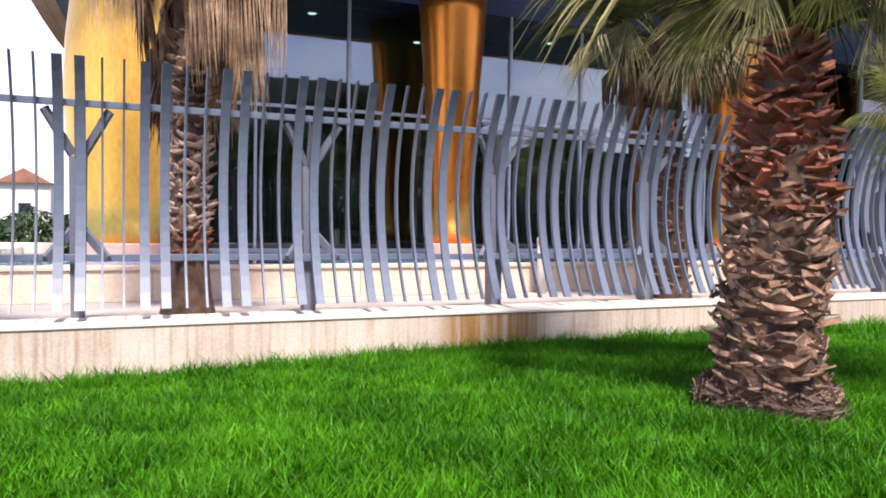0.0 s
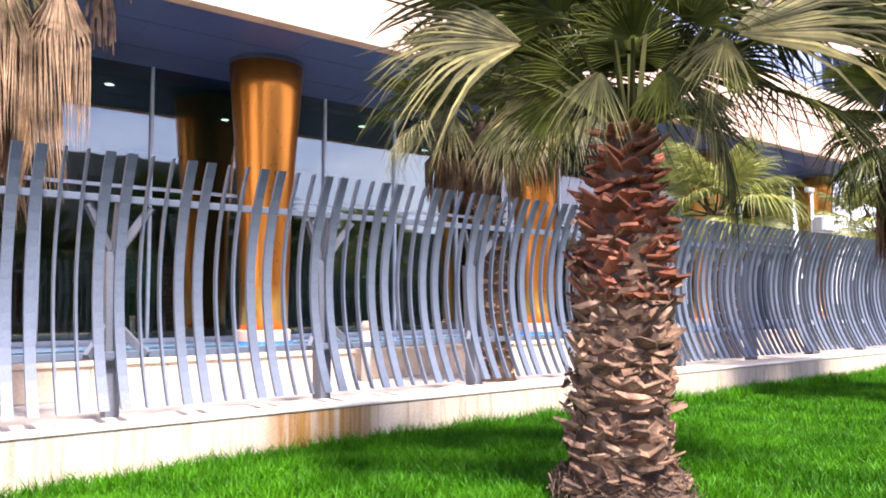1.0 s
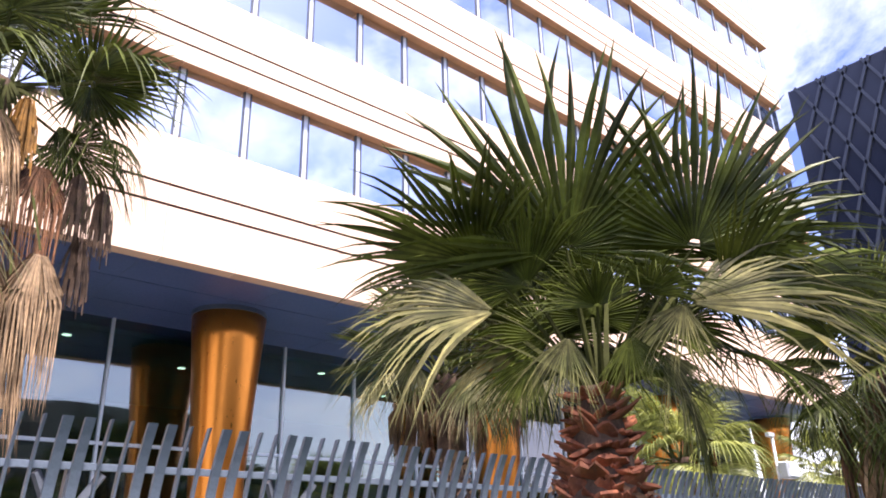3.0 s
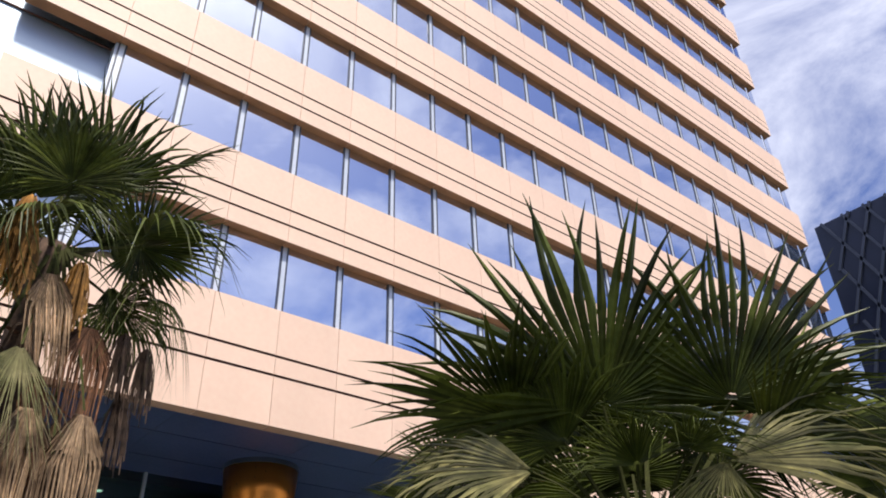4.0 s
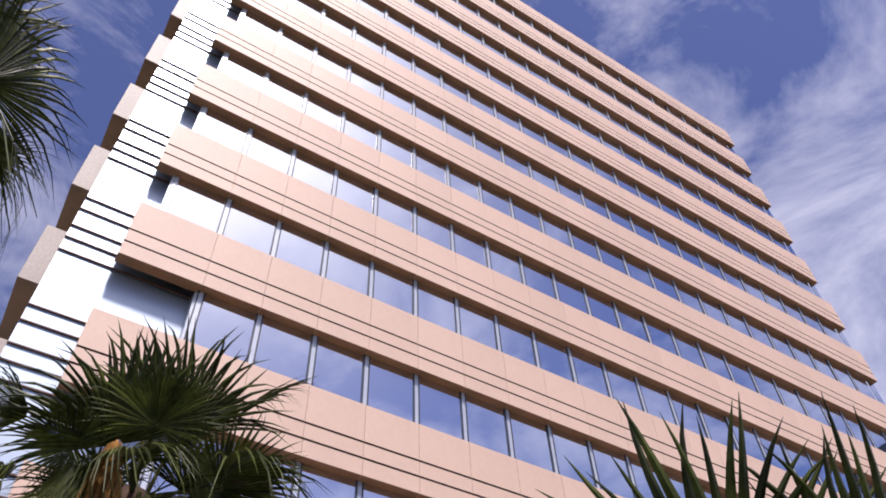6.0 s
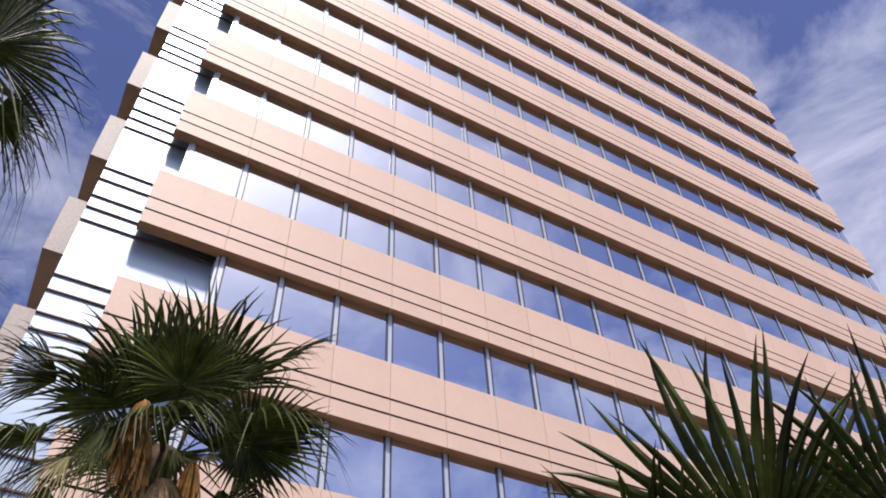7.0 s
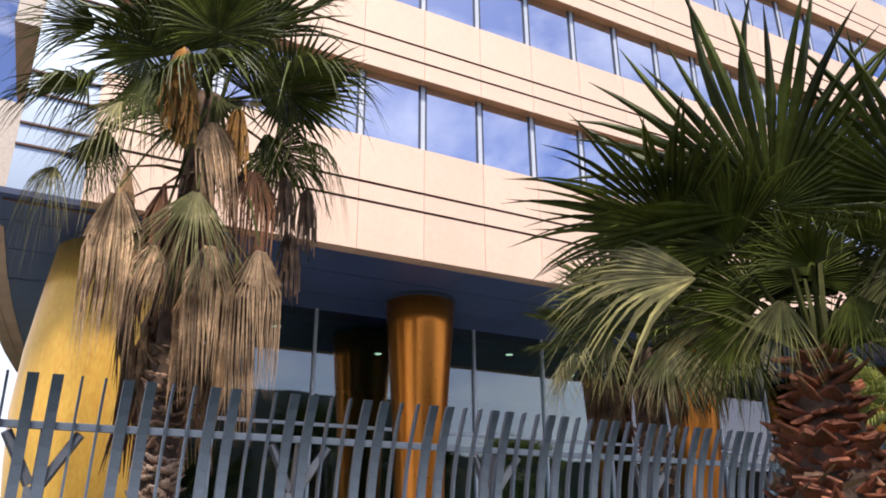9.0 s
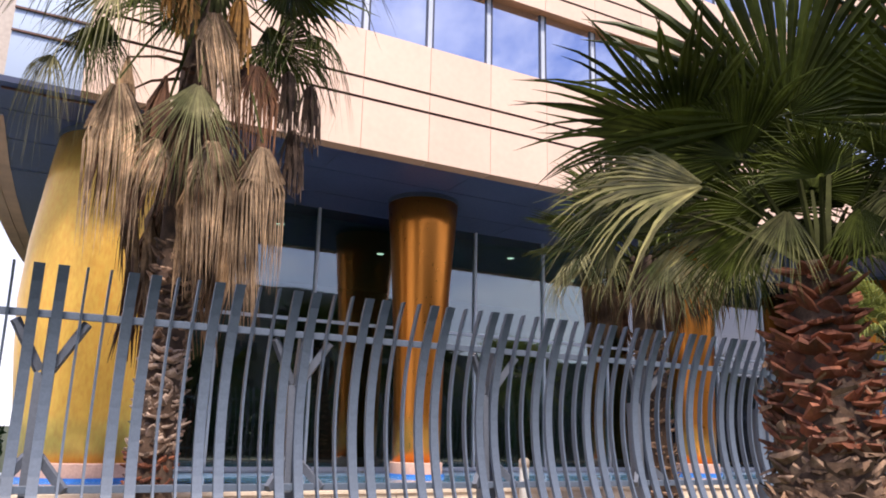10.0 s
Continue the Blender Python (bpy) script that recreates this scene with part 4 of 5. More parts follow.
LAWN_BACK = [
    ((-1.15, 0.5, 0.62), (-1, 0.25, -0.02), (-0.2, -0.5, 1), 1.2, 84, M_LEAF, 0.12, 0.2),
    ((1.35, 0.45, 0.95), (1, 0.3, 0.35), (-0.2, -0.4, 1), 1.35, 92, M_LEAF, 0.12, 0.2),
    ((1.15, 0.30, 0.35), (1, 0.3, -0.15), (0.1, -0.5, 1), 1.25, 85, M_LEAF, 0.2, 0.3),
    ((0.25, 0.45, 1.20), (0.15, 0.20, 1), (0, -1, 0.3), 1.45, 105, M_LEAF, 0.05, 0.08),
    ((-0.40, 0.65, 1.05), (-0.30, 0.55, 0.9), (0, -0.8, 0.6), 1.40, 110, M_LEAF, 0.08, 0.12),
    ((0.80, 0.85, 0.85), (0.55, 1, 0.5), (-0.2, -0.5, 1), 1.30, 100, M_LEAF, 0.12, 0.2),
    ((0.0, 1.10, 0.55), (-0.1, 1, 0.1), (0, 0.1, 1), 1.25, 100, M_LEAF, 0.25, 0.35),
]
LAWN_LOW = [
    ((-0.50, 0.60, 0.50), (-0.7, 0.2, 0.1), (-0.4, -0.8, 0.6), 0.95, 95, M_LEAF_OLIVE, 0.15, 0.25),
    ((0.70, 0.45, 0.12), (0.6, 0.3, -0.75), (0.6, -0.5, 0.6), 0.95, 75, M_LEAF, 0.3, 0.3),
    ((-0.55, -0.15, 0.85), (-0.75, -0.3, 0.75), (0.4, 0.7, 0.6), 1.15, 85, M_LEAF, 0.05, 0.1),
    ((1.10, -0.05, 0.75), (0.9, -0.1, 0.65), (-0.4, 0.5, 0.8), 1.25, 85, M_LEAF, 0.08, 0.12),
    ((0.35, 0.55, 0.60), (0.3, 0.3, 0.75), (0, -1, 0.3), 0.95, 120, M_LEAF, 0.1, 0.2),
    ((-0.30, 0.40, 0.55), (-0.3, 0.2, 0.8), (0, -1, 0.3), 0.95, 125, M_LEAF, 0.1, 0.2),
    ((0.05, 0.35, 0.70), (0.0, 0.2, 1), (0.2, -1, 0.2), 0.90, 120, M_LEAF, 0.1, 0.15),
]
LAWN_SIDE = [
    ((0.75, 0.40, 0.62), (0.8, 0.3, 0.3), (0.1, -1, 0.5), 1.0, 110, M_LEAF, 0.1, 0.25),
    ((1.55, 0.7, 1.15), (1, 0.3, 0.2), (-0.1, -0.8, 0.6), 1.5, 82, M_LEAF, 0.12, 0.2),
    ((1.45, 0.0, 0.85), (1, 0.0, 0.45), (-0.2, -0.7, 0.7), 1.35, 80, M_LEAF, 0.1, 0.2),
    ((1.25, 0.2, 1.30), (0.8, 0.1, 0.8), (-0.4, -0.8, 0.5), 1.3, 95, M_LEAF, 0.05, 0.1),
    ((-0.15, 0.75, 0.32), (-0.1, 0.6, 0.5), (0, -1, 0.4), 0.95, 125, M_LEAF, 0.1, 0.2),
    ((0.45, 0.75, 0.28), (0.3, 0.6, 0.4), (0, -1, 0.4), 0.95, 125, M_LEAF, 0.1, 0.2),
]


def set_leaves(rows, first, az=47, size=1.0):
    """Leaves from rows of blade centre, direction, face, radius, spread, material, droop, tip droop and, last, how deep the blade splits."""
    res = []
    for i, (hub, run, face, R, spread, m, dr, tp, *deep) in enumerate(rows):
        split = deep[0] if deep else 0.4 if m is M_LEAF_OLIVE else 0.5 if tp < 0.22 else 0.4
        res.append((set_leaf(first + i, hub, run, face, R, spread, m, n=36 if m is M_LEAF and R > 1.3 else 34 if m is M_LEAF_OLIVE else 48,
                             droop=dr, tip=tp * 1.15 if m is M_LEAF_OLIVE else tp, split=split, az=az), 0, 0, 0, size))
    return res


palm((5.03, 2.2, 0.07), (5.18, 2.20, 3.04), [(0, 0.44), (0.07, 0.42), (0.12, 0.36), (0.3, 0.335), (0.7, 0.305), (0.85, 0.22), (1, 0.14)],
     "stout fan palm with a scaly brown trunk on the lawn", set_leaves(LAWN_FRONT + LAWN_BACK + LAWN_LOW + LAWN_SIDE + LAWN_DROOP, 300),
     boots_from=((0.05, 0.58, 19, 13, BOOT_BIG), (0.52, 0.80, 11, 12, BOOT_HOOK), (0.76, 0.99, 7, 9, BOOT_RED)), seed=1)
# dead fibre round the foot of the lawn palm, and torn shreds between its leaf bases
def shreds(seed, n, z0, z1, rad, spread, length, width):
    rnd = random.Random(seed)
    verts, faces = [], []
    for i in range(n):
        a, zz = rnd.uniform(0, 2 * math.pi), rnd.uniform(z0, z1)
        rr = rad(zz) + rnd.uniform(-0.02, spread)
        p = Vector((rr * math.cos(a) + 0.15 * (zz / 3) ** 2, rr * math.sin(a), zz))
        t = Vector((-math.sin(a), math.cos(a), rnd.uniform(-0.9, 0.9))).normalized() * rnd.uniform(*length)
        t += Vector((math.cos(a), math.sin(a), 0)) * rnd.uniform(-0.02, 0.05)
        w = Vector((math.cos(a) * rnd.uniform(-0.3, 1), math.sin(a) * rnd.uniform(-0.3, 1), rnd.uniform(0.2, 1))).normalized() * rnd.uniform(*width)
        o = len(verts)
        verts += [tuple(p - t - w), tuple(p - t + w), tuple(p + t + w * 0.5), tuple(p + t - w * 0.5)]
        faces.append((o, o + 1, o + 2, o + 3))
    return raw(verts, faces, "shreds")


M_FIBRE = mat("root_fibre_brown", (0.09, 0.055, 0.036), 0.95, var=0.4, scale=5, bump=0.2, island=0.5, tint=(0.2, 0.13, 0.09))
M_SHRED = mat("bark_shred_brown", (0.14, 0.062, 0.034), 0.9, var=0.4, scale=5, bump=0.2, island=0.6, tint=(0.34, 0.20, 0.12))
LAWN_PALM = bpy.data.objects["palm_tree"]
tagged(part("root_fibre", shreds(31, 1300, -0.03, 0.36, lambda z: 0.41 + 0.09 * math.sin(math.pi * min(1, max(0, z) / 0.36)), 0.05, (0.03, 0.11), (0.004, 0.014)),
            M_FIBRE, LAWN_PALM, "dark shredded fibre at the foot"), kind="stuff")
tagged(part("bark_fibre", shreds(32, 500, 0.3, 2.2, lambda z: 0.37 - 0.02 * z, 0.08, (0.02, 0.09), (0.006, 0.03)),
            M_SHRED, LAWN_PALM, "torn brown bark shreds"), kind="stuff")
# leaves of the tall palm, in a frame turned 82 degrees
TALL_UPPER = [
    ((-0.43, -0.35, 0.40), (-0.36, -0.44, 0.82), (0, 0.8, 0.6), 1.70, 88, M_LEAF, 0.05, 0.16, 0.5),
    ((0.24, -0.25, 0.84), (-0.02, -0.44, 0.90), (0, 0.8, 0.6), 1.72, 76, M_LEAF, 0.05, 0.16, 0.5),
    ((0.90, 0.15, 1.46), (0.66, -0.37, 0.65), (0.1, -0.5, 0.9), 1.47, 48, M_LEAF, 0.1, 0.2, 0.5),
    ((0.90, -0.55, 0.17), (0.96, -0.15, 0.22), (0.1, -0.2, 1), 1.34, 100, M_LEAF, 0.1, 0.42, 0.5),
    ((1.22, -0.35, -0.58), (0.92, -0.21, -0.32), (0.3, -0.6, 0.8), 0.70, 95, M_LEAF, 0.5, 0.75, 0.35),
    ((-1.52, -0.10, 0.71), (-0.99, -0.09, 0.12), (-0.2, 0.5, 0.9), 1.10, 52, M_LEAF, 0.15, 0.3, 0.5),
]
TALL_LOWER = [
    ((-1.45, -0.40, -0.37), (-0.96, -0.19, -0.18), (-0.1, -0.2, 1), 1.03, 100, M_LEAF, 0.1, 0.42, 0.5),
    ((-1.03, -0.60, -0.57), (-0.63, -0.26, -0.73), (-0.3, -0.7, 0.7), 1.15, 50, M_LEAF_OLIVE, 0.25, 0.5, 0.35),
    ((-0.80, -0.70, -0.20), (-0.01, -0.15, -0.99), (-0.5, -0.8, 0.4), 1.36, 46, M_LEAF, 0.1, 0.2, 0.4),
    ((-1.65, -0.30, -1.40), (-0.45, -0.15, -0.88), (-0.3, -0.7, 0.6), 0.66, 62, M_LEAF_OLIVE, 0.4, 0.6, 0.35),
    ((-0.21, 0.50, 1.58), (-0.18, -0.41, 0.89), (0, 0.8, 0.5), 1.22, 110, M_LEAF, 0.05, 0.1, 0.5),
]
TALL_REAR = [
    ((-0.58, 0.30, 0.13), (-0.51, 0.25, 0.82), (-0.2, 0.8, 0.5), 1.22, 100, M_LEAF, 0.1, 0.2, 0.5),
    ((0.58, 0.40, 0.39), (0.51, 0.22, 0.83), (0.2, 0.8, 0.5), 1.34, 100, M_LEAF, 0.1, 0.2, 0.5),
    ((0.69, 0.10, -0.30), (0.40, 0.10, -0.91), (0.3, -0.8, 0.3), 1.03, 50, M_LEAF, 0.2, 0.3, 0.4),
    ((-1.39, 0.10, -0.77), (0.04, 0.00, -1.00), (-0.3, -0.8, 0.3), 0.85, 60, M_LEAF, 0.2, 0.3, 0.4),
]
TALL_HANGING = [
    ((-0.01, -1.00, -0.86), (0.15, -0.07, -0.99), (0, -1, 0.2), 1.43, 15, M_DEAD_PALE, 0.05, 0.05, 0.12),
    ((-0.09, -1.25, -1.87), (-0.07, -0.08, -0.99), (0, -1, 0.2), 1.29, 44, M_LEAF_PALE, 0.1, 0.1, 0.25),
    ((-0.89, -0.90, -1.82), (0.04, -0.05, -1.00), (-0.3, -1, 0.2), 2.07, 15, M_DEAD_PALE, 0.05, 0.05, 0.1),
    ((0.64, -1.00, -2.35), (0.03, 0.00, -1.00), (0.3, -1, 0.2), 1.77, 16, M_DEAD_PALE, 0.05, 0.05, 0.1),
    ((0.12, -1.00, -2.36), (0.05, 0.00, -1.00), (0, -1, 0.2), 1.68, 16, M_DEAD_PALE, 0.05, 0.05, 0.1),
]
TALL_DRY = [
    ((0.47, -0.95, -2.89), (0.10, 0.00, -0.99), (0, -1, 0.2), 1.65, 8, M_DEAD_PALE, 0.05, 0.05, 0.1),
    ((-0.45, -1.00, -2.45), (-0.14, 0.00, -0.99), (0, -1, 0.2), 0.77, 24, M_DEAD_PALE, 0.05, 0.05, 0.15),
    ((0.52, -0.70, -1.26), (0.03, -0.07, -1.00), (0.2, -1, 0.2), 1.45, 22, M_DEAD_DARK, 0.05, 0.05, 0.1),
    ((-1.20, -0.30, -0.79), (0.10, 0.00, -0.99), (-0.2, -1, 0.2), 1.14, 30, M_LEAF, 0.1, 0.1, 0.2),
]
C_SET = [
    ((0.3, -1.05, -0.1), (0.05, -0.15, -1), (0, -1, 0.2), 1.05, 52, M_LEAF_PALE, 0.1, 0.1),
    ((1.15, -0.9, 0.1), (0.25, -0.1, -1), (0.2, -1, 0.2), 0.98, 48, M_LEAF_PALE, 0.1, 0.1),
    ((-0.55, -1.0, 0.05), (-0.35, -0.2, -1), (-0.2, -1, 0.2), 0.95, 50, M_LEAF_OLIVE, 0.1, 0.1),
    ((0.7, -0.6, -0.3), (0.1, 0, -1), (0.1, -1, 0.1), 1.0, 34, M_DEAD, 0.1, 0.1),
    ((-0.75, -0.5, -0.45), (-0.05, 0, -1), (0.1, -1, 0.1), 1.0, 24, M_DEAD, 0.1, 0.1),
]
# palms between the fence and the pool
palm((1.34, 7.7, PAVE_Z), (1.38, 7.55, 7.15), [(0, 0.33), (0.06, 0.25), (0.3, 0.2), (1, 0.2)],
     "tall fan palm with a thick skirt of dead leaves", set_leaves(TALL_UPPER + TALL_LOWER + TALL_REAR + TALL_HANGING + TALL_DRY, 500, 82) + crown(5, 9, low=-20, high=70),
     [(*q[:5], q[5] - 0.9) for q in skirt(6, 20, 1.7, el=(-12, 5), s=(0.65, 1.05))], size=1.0,
     boots_from=((0.09, 0.15, 4, 12, BOOT_LOW), (0.14, 0.32, 12, 12, BOOT_SUNLIT), (0.32, 0.5, 9, 12, BOOT_SMALL)), seed=2)
palm((8.75, 7.7, PAVE_Z), (8.3, 7.4, 4.5), [(0, 0.34), (0.05, 0.28), (0.3, 0.24), (1, 0.22)],
     "fan palm with drooping green and dry leaves behind the fence", crown(8, 18, low=-6, high=72, pale=0.3) + set_leaves(C_SET, 400), skirt(9, 12, 0.5, s=(0.4, 0.62)), size=1.0,
     boots_from=((0.02, 0.7, 16, 11, BOOT_SMALL),), seed=3)
palm((16.2, 8.1, PAVE_Z), (15.9, 8.1, 3.75), [(0, 0.3), (0.3, 0.25), (1, 0.22)],
     "bushy yellow-green fan palm behind the fence", crown(12, 26, low=-25, high=78, meshes=YELLOW, lower=YELLOW), (), size=1.05,
     boots_from=((0.1, 0.95, 10, 9, BOOT_SMALL),), seed=4)
palm((24.5, 8.3, PAVE_Z), (24.5, 8.2, 3.9), [(0, 0.3), (0.3, 0.25), (1, 0.22)],
     "yellowing fan palm further along the fence", crown(14, 24, low=-30, high=78, meshes=YELLOW, lower=YELLOW, pale=0.5), (), size=1.1, seed=5)
palm((12.9, 2.9, 0.05), (14.1, 2.8, 4.6), [(0, 0.42), (0.1, 0.34), (0.5, 0.30), (1, 0.24)],
     "grey-trunked fan palm further along the lawn", crown(17, 26, low=-42, high=78, pale=0.2), skirt(18, 8, 0.6), size=1.1,
     boots_from=((0.02, 0.98, 24, 12, BOOT_SMALL),), seed=6)
END_SET = [
    ((1.39, -0.30, 1.01), (0.40, -0.13, 0.91), (0, 0.7, 0.7), 1.51, 66, M_LEAF, 0.08, 0.25, 0.5),
    ((1.78, -0.30, 0.34), (0.77, -0.28, 0.58), (0, 0.6, 0.8), 0.73, 60, M_LEAF, 0.15, 0.4, 0.45),
    ((2.16, -0.20, -1.20), (0.89, -0.41, 0.18), (0, 0.6, 0.8), 0.49, 50, M_LEAF, 0.1, 0.3, 0.45),
    ((1.07, 0.00, 1.87), (0.39, -0.14, 0.91), (0, 0.7, 0.7), 1.45, 70, M_LEAF, 0.08, 0.2, 0.5),
]
palm((-3.2, 3.3, 0.0), (-3.05, 3.0, 7.35), [(0, 0.40), (0.1, 0.32), (1, 0.24)],
     "tall fan palm at the end of the lawn", crown(21, 20, low=-50, high=78, meshes=DROOPY) + set_leaves(END_SET, 600, 126, 1 / 1.1), (), size=1.1, seed=7)


# orange fruit stalks in the tall palm
def fruit_mesh(seed, n=70):
    rnd = random.Random(seed)
    verts, faces = [], []
    for i in range(n):
        a, L = rnd.uniform(0, 2 * math.pi), rnd.uniform(0.35, 0.95)
        o = rnd.uniform(0.03, 0.17)
        w = rnd.uniform(0.005, 0.014)
        base = len(verts)
        for q in (0, 0.35, 0.7, 1.0):
            x, y, z = o * math.sin(q * 1.5) * math.cos(a), o * math.sin(q * 1.5) * math.sin(a), -L * q + 0.12 * math.sin(q * 3)
            verts += [(x - w, y, z), (x + w, y + w, z)]
        for k in range(3):
            b = base + 2 * k
            faces.append((b, b + 1, b + 3, b + 2))
    me = raw(verts, faces, "fruit_stalk")
    me.materials.append(M_FRUIT)
    return me


TALL = bpy.data.objects["palm_tree.001"]
FRUIT = [fruit_mesh(90 + i) for i in range(2)]
for i, (dx, dy, dz) in enumerate(((-0.46, -0.95, 0.02), (-0.36, -1.0, -0.4), (-0.50, -0.95, -0.25), (0.25, -0.9, -0.6))):
    ob = part("fruit_stalk", FRUIT[i % 2], None, TALL, "orange-brown hanging fruit stalk")
    ob.location = Vector((1.38 + dx, 7.55 + dy, 7.15 + dz)) - TALL.location


TWIG = FRUIT[0].copy()
TWIG.materials.clear()
TWIG.materials.append(M_TRUNK)
for dx, dy, dz in ((1.3, -0.39, -1.2), (1.0, -0.44, -1.1), (1.15, -0.3, -1.8)):
    ob = part("dry_fruit_stalk", TWIG, None, TALL, "dark dry hanging twigs")
    ob.location = Vector((1.38 + dx, 7.55 + dy, 7.15 + dz)) - TALL.location


# ---- background ----
dark = empty("dark_tower", (63, 0, 0), label="distant black office tower with a gridded glass facade", category="building")
part("wall", box_bm(0, 30, -5, 21, -0.1, 40), M_DARKGLASS, dark)
for s in (-1, 1):
    for i in range(-6, 18):
        bm = bmesh.new()
        pts = [(-0.12, -5 + 1.9 * i + s * 12 * (u / 8) ** 1.6 + (0 if s > 0 else 12), 5.0 * u) for u in range(9)]
        for p, q in zip(pts, pts[1:]):
            if -5 <= min(p[1], q[1]) and max(p[1], q[1]) <= 21:
                beam(bm, p, q, 0.24, 0.24)
        if bm.verts:
            part("lattice_rib", bm, M_MULL_DARK, dark)
        else:
            bm.free()
house = empty("white_house", (-6, 62, 0), label="low white house with a red tiled roof beyond the trees", category="house")
part("wall", box_bm(-14, 2.2, 0, 8, 0, 4.3), M_WHITEWALL, house)
bm = bmesh.new()
for x0, x1, zz in ((-10, -3.2, 6.2), (-1.5, 2.4, 5.4)):
    v = [bm.verts.new(q) for q in ((x0, -0.3, 4.3), (x1, -0.3, 4.3), (x1, 8, 4.3), (x0, 8, 4.3), ((x0 + x1) / 2, -0.3, zz), ((x0 + x1) / 2, 8, zz))]
    for f in ((0, 1, 4), (2, 3, 5), (1, 2, 5, 4), (3, 0, 4, 5), (3, 2, 1, 0)):
        bm.faces.new([v[i] for i in f])
part("roof", bm, M_ROOFTILE, house)
for x in (-9, -5.5, -2, 0.5):
    w = part("window", box_bm(x - 0.5, x + 0.5, -0.06, 0.0, 1.6, 2.9), M_MULL, house)
    part("pane", box_bm(x - 0.4, x + 0.4, -0.075, -0.06, 1.7, 2.8), M_CARGLASS, w)


def leafy_mass(name, x0, x1, y0, y1, z0, z1, n, size, seed, label):
    """Many small leaves filling a hedge-like body with an uneven top."""
    r = np.random.RandomState(seed)
    p = np.stack([r.uniform(x0, x1, n), r.uniform(y0, y1, n), r.uniform(0, 1, n)], 1)
    hgt = np.array([0.65 + 0.5 * noise.noise((a * 0.9, b * 0.9, seed)) for a, b in p[:, :2]])
    p[:, 2] = z0 + (z1 - z0) * p[:, 2] ** 0.7 * hgt
    d1, d2 = r.normal(size=(n, 3)), r.normal(size=(n, 3))
    d1 /= np.linalg.norm(d1, axis=1)[:, None]
    d2 /= np.linalg.norm(d2, axis=1)[:, None]
    s = size * r.uniform(0.6, 1.4, (n, 1))
    v = np.stack([p - d1 * s, p + d2 * s * 0.5, p + d1 * s, p - d2 * s * 0.5], 1).reshape(-1, 3)
    me = raw(v.tolist(), [(4 * i, 4 * i + 1, 4 * i + 2, 4 * i + 3) for i in range(n)], name)
    return tagged(part(name, me, M_HEDGE), label, "hedge", kind="stuff")


leafy_mass("hedge", -12, -0.5, 23, 26, 0.4, 2.2, 9000, 0.12, 3, "dark green clipped hedge beyond the pool")
leafy_mass("street_trees", -30, 50, -27, -22, 0, 6.5, 26000, 0.3, 4, "dark row of street trees across the road")
opp = empty("street_building", (0, -34, 0), label="dark flat-roofed building across the street", category="building")
part("wall", box_bm(-14, 33, -10, 0, 0, 14.2), M_INT, opp)
part("low_wing", box_bm(33.01, 85, -10, -0.5, 0, 9.6), M_INT, opp)
for i in range(11):
    for k in range(4):
        part("window", box_bm(-12.5 + 3.9 * i, -10.5 + 3.9 * i, 0, 0.06, 1.2 + 3.2 * k, 2.8 + 3.2 * k), M_CARGLASS, opp)
pool_end = tagged(part("pool_side", box_bm(-12, -1.6, 14.9, 20, 0.3, POOL_Z - 0.05), M_WATER), "pool water running on past the corner", "water", kind="structure")
tagged(part("pool_kerb", box_bm(-12, -0.8, 20, 20.4, 0.2, POOL_Z + 0.03, bevel=0.01), M_CAP), "pale stone kerb at the far pool edge", "kerb", kind="structure")

# floodlight on its pole
fl = empty("floodlight", (18.0, 6.95, PAVE_Z), label="grey floodlight box on a thin metal pole", category="lamp")
part("pole", lathe(bmesh.new(), [(0.035, 0), (0.035, 3.85)], 12), M_LAMPBOX, fl, smooth=True)
part("housing", box_bm(-0.08, 0.46, -0.28, -0.04, 2.85, 3.22, bevel=0.03), M_LAMPBOX, fl)
part("lens", box_bm(-0.04, 0.42, -0.30, -0.281, 2.9, 3.17), M_LAMPFACE, fl)
part("top_bracket", box_bm(-0.22, 0.06, -0.05, 0.05, 3.78, 3.88, bevel=0.01), M_LAMPBOX, fl)

# small round ceiling lights in the lobby
M_DOWN = bpy.data.materials.new("downlight_glow")
M_DOWN.use_nodes = True
M_DOWN.node_tree.nodes["Principled BSDF"].inputs["Emission Color"].default_value = (1.0, 0.95, 0.85, 1)
M_DOWN.node_tree.nodes["Principled BSDF"].inputs["Emission Strength"].default_value = 2.0
for i in range(8):
    dl = empty("ceiling_light", (5.0 + 3.4 * i, 16.6 + (i % 2) * 1.6, 6.75), label="small round recessed ceiling light, lit", category="lamp", group="lobby ceiling lights")
    part("rim", lathe(bmesh.new(), [(0.13, -0.02), (0.13, 0.0)], 20), M_MULL, dl)
    part("diffuser", lathe(bmesh.new(), [(0.10, -0.026), (0.10, -0.021)], 20), M_DOWN, dl)

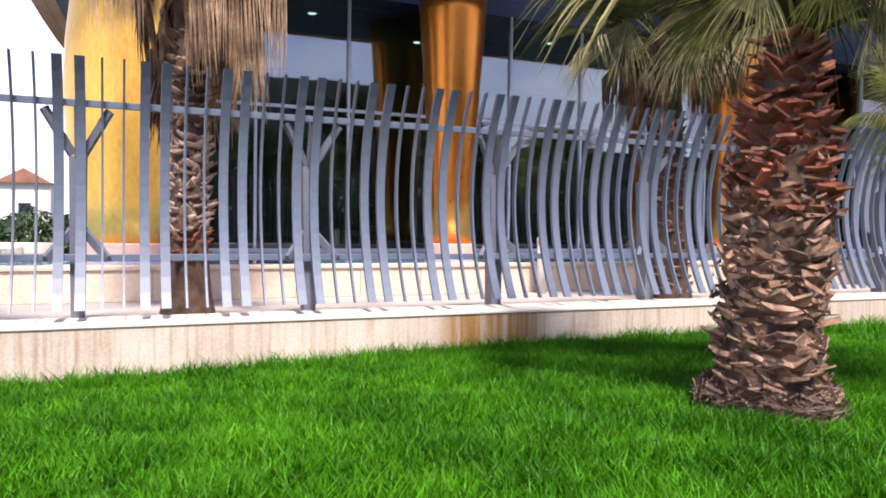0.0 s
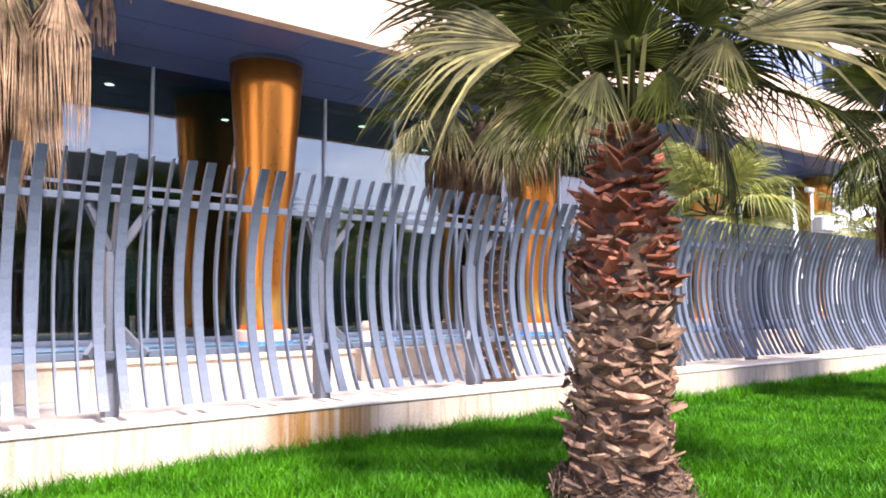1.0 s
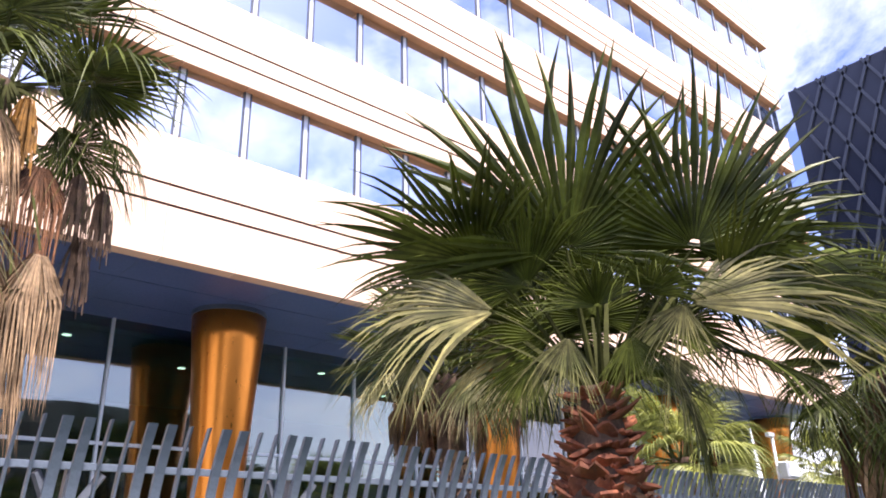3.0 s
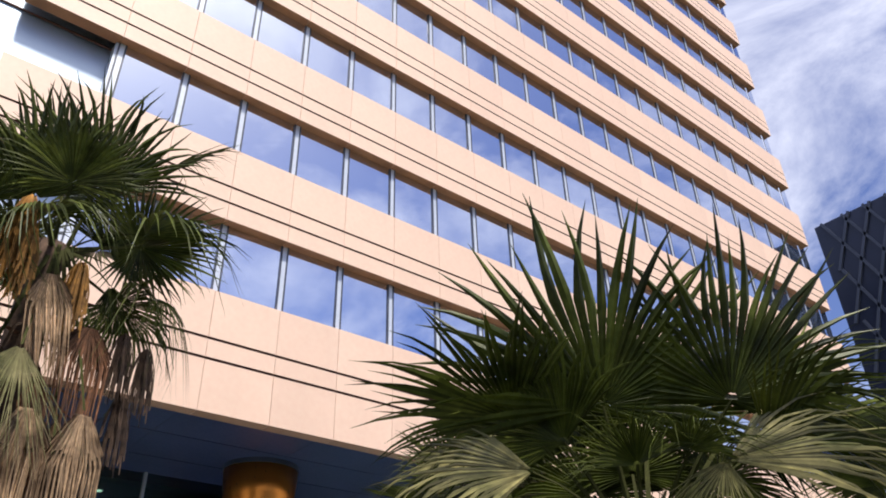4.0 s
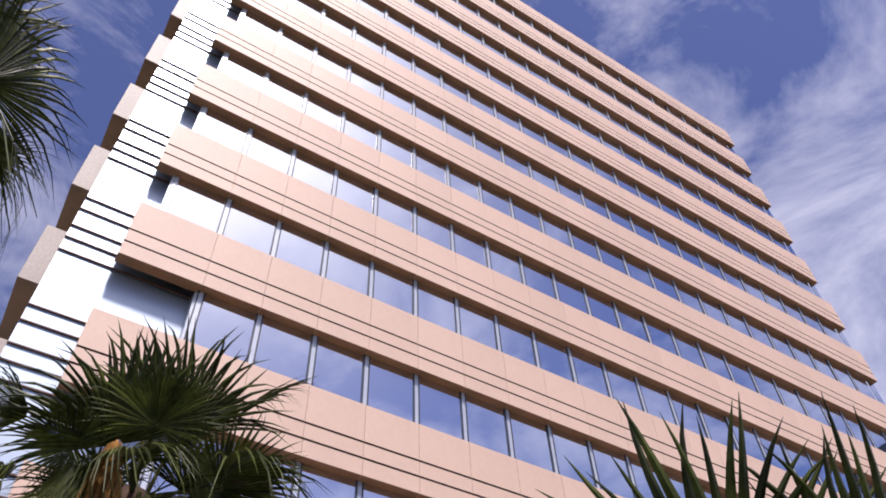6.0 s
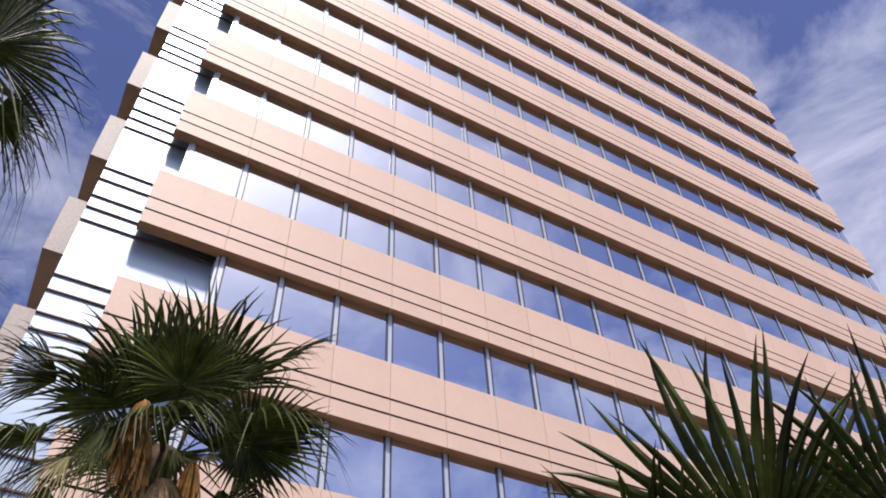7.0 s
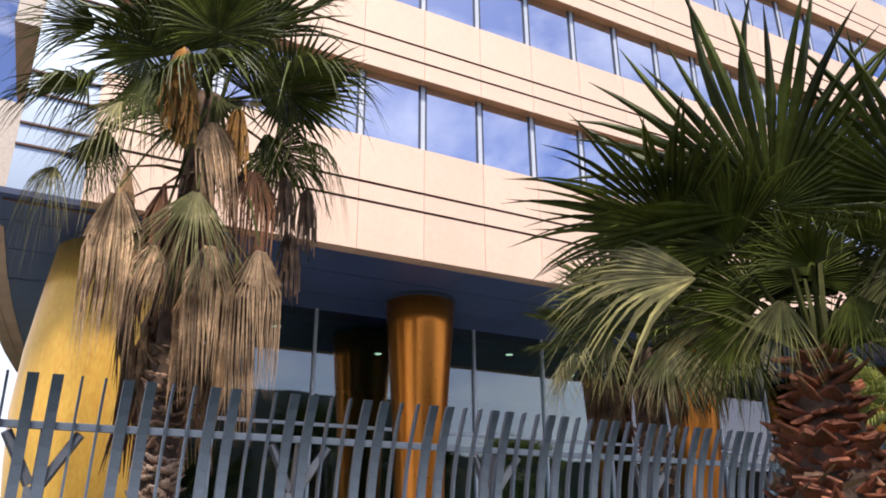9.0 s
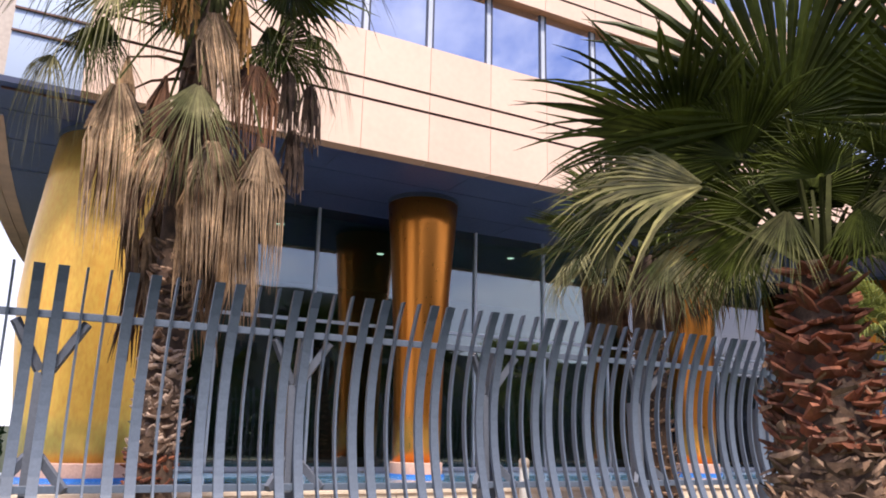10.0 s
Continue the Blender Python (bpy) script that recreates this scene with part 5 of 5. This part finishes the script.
# white downpipe by the second column
pp = empty("standpipe", (7.05, 8.9, PAVE_Z), label="short white plastic pipe standing by the pool wall", category="pipe")
part("tube", lathe(bmesh.new(), [(0.075, 0), (0.075, 0.82), (0.06, 0.84)], 16), M_PIPE, pp, smooth=True)
part("cap", lathe(bmesh.new(), [(0.085, 0.82), (0.085, 0.92), (0.05, 0.96)], 16), M_PLINTH, pp, smooth=True)


# ---- grass ----
def grass(name, n, x0, x1, y0, y1, hmin, hmax, width, seed, label, edge=False):
    r = np.random.RandomState(seed)
    x = r.uniform(x0, x1, n)
    y = r.uniform(y0, y1, n)
    clump = np.array([noise.noise((a * 1.7, b * 1.7, 3.0)) for a, b in zip(x, y)])
    z = np.array([lawn_z(a, b) for a, b in zip(x, y)])
    h = r.uniform(hmin, hmax, n) * (1 + 0.45 * clump)
    az = r.uniform(0, 2 * np.pi, n)
    lean = r.uniform(0.1, 0.75, n) * h
    fx, fy = np.cos(az), np.sin(az)
    bz = r.uniform(0, 2 * np.pi, n)
    sx, sy = np.cos(bz) * width / 2, np.sin(bz) * width / 2
    base = np.stack([x, y, z - 0.005], 1)
    sid = np.stack([sx, sy, 0 * sx], 1)
    mid = base + np.stack([fx * lean * 0.35, fy * lean * 0.35, h * 0.6], 1)
    tip = base + np.stack([fx * lean, fy * lean, h * 0.95], 1)
    v = np.stack([base - sid, base + sid, mid - sid * 0.8, mid + sid * 0.8, tip], 1).reshape(-1, 3)
    me = bpy.data.meshes.new(name)
    me.vertices.add(5 * n)
    me.vertices.foreach_set("co", v.ravel())
    o = 5 * np.arange(n)[:, None]
    loops = (o + np.array([0, 1, 3, 2, 2, 3, 4])).ravel()
    me.loops.add(7 * n)
    me.loops.foreach_set("vertex_index", loops)
    me.polygons.add(2 * n)
    starts = (7 * np.arange(n)[:, None] + np.array([0, 4])).ravel()
    me.polygons.foreach_set("loop_start", starts)
    me.update(calc_edges=True)
    me.validate()
    return tagged(part(name, me, M_GRASS), label, "grass", kind="stuff")


grass("grass", 260000, -2.0, 9.0, 0.6, 5.94, 0.08, 0.19, 0.014, 11, "thick bright green lawn grass")
grass("grass_far", 90000, 9.0, 27.0, 0.6, 5.94, 0.07, 0.14, 0.014, 12, "bright green lawn grass further along the wall")
grass("grass_edge", 15000, -2.0, 22.0, 5.45, 5.94, 0.12, 0.30, 0.012, 13, "longer uncut grass against the wall")
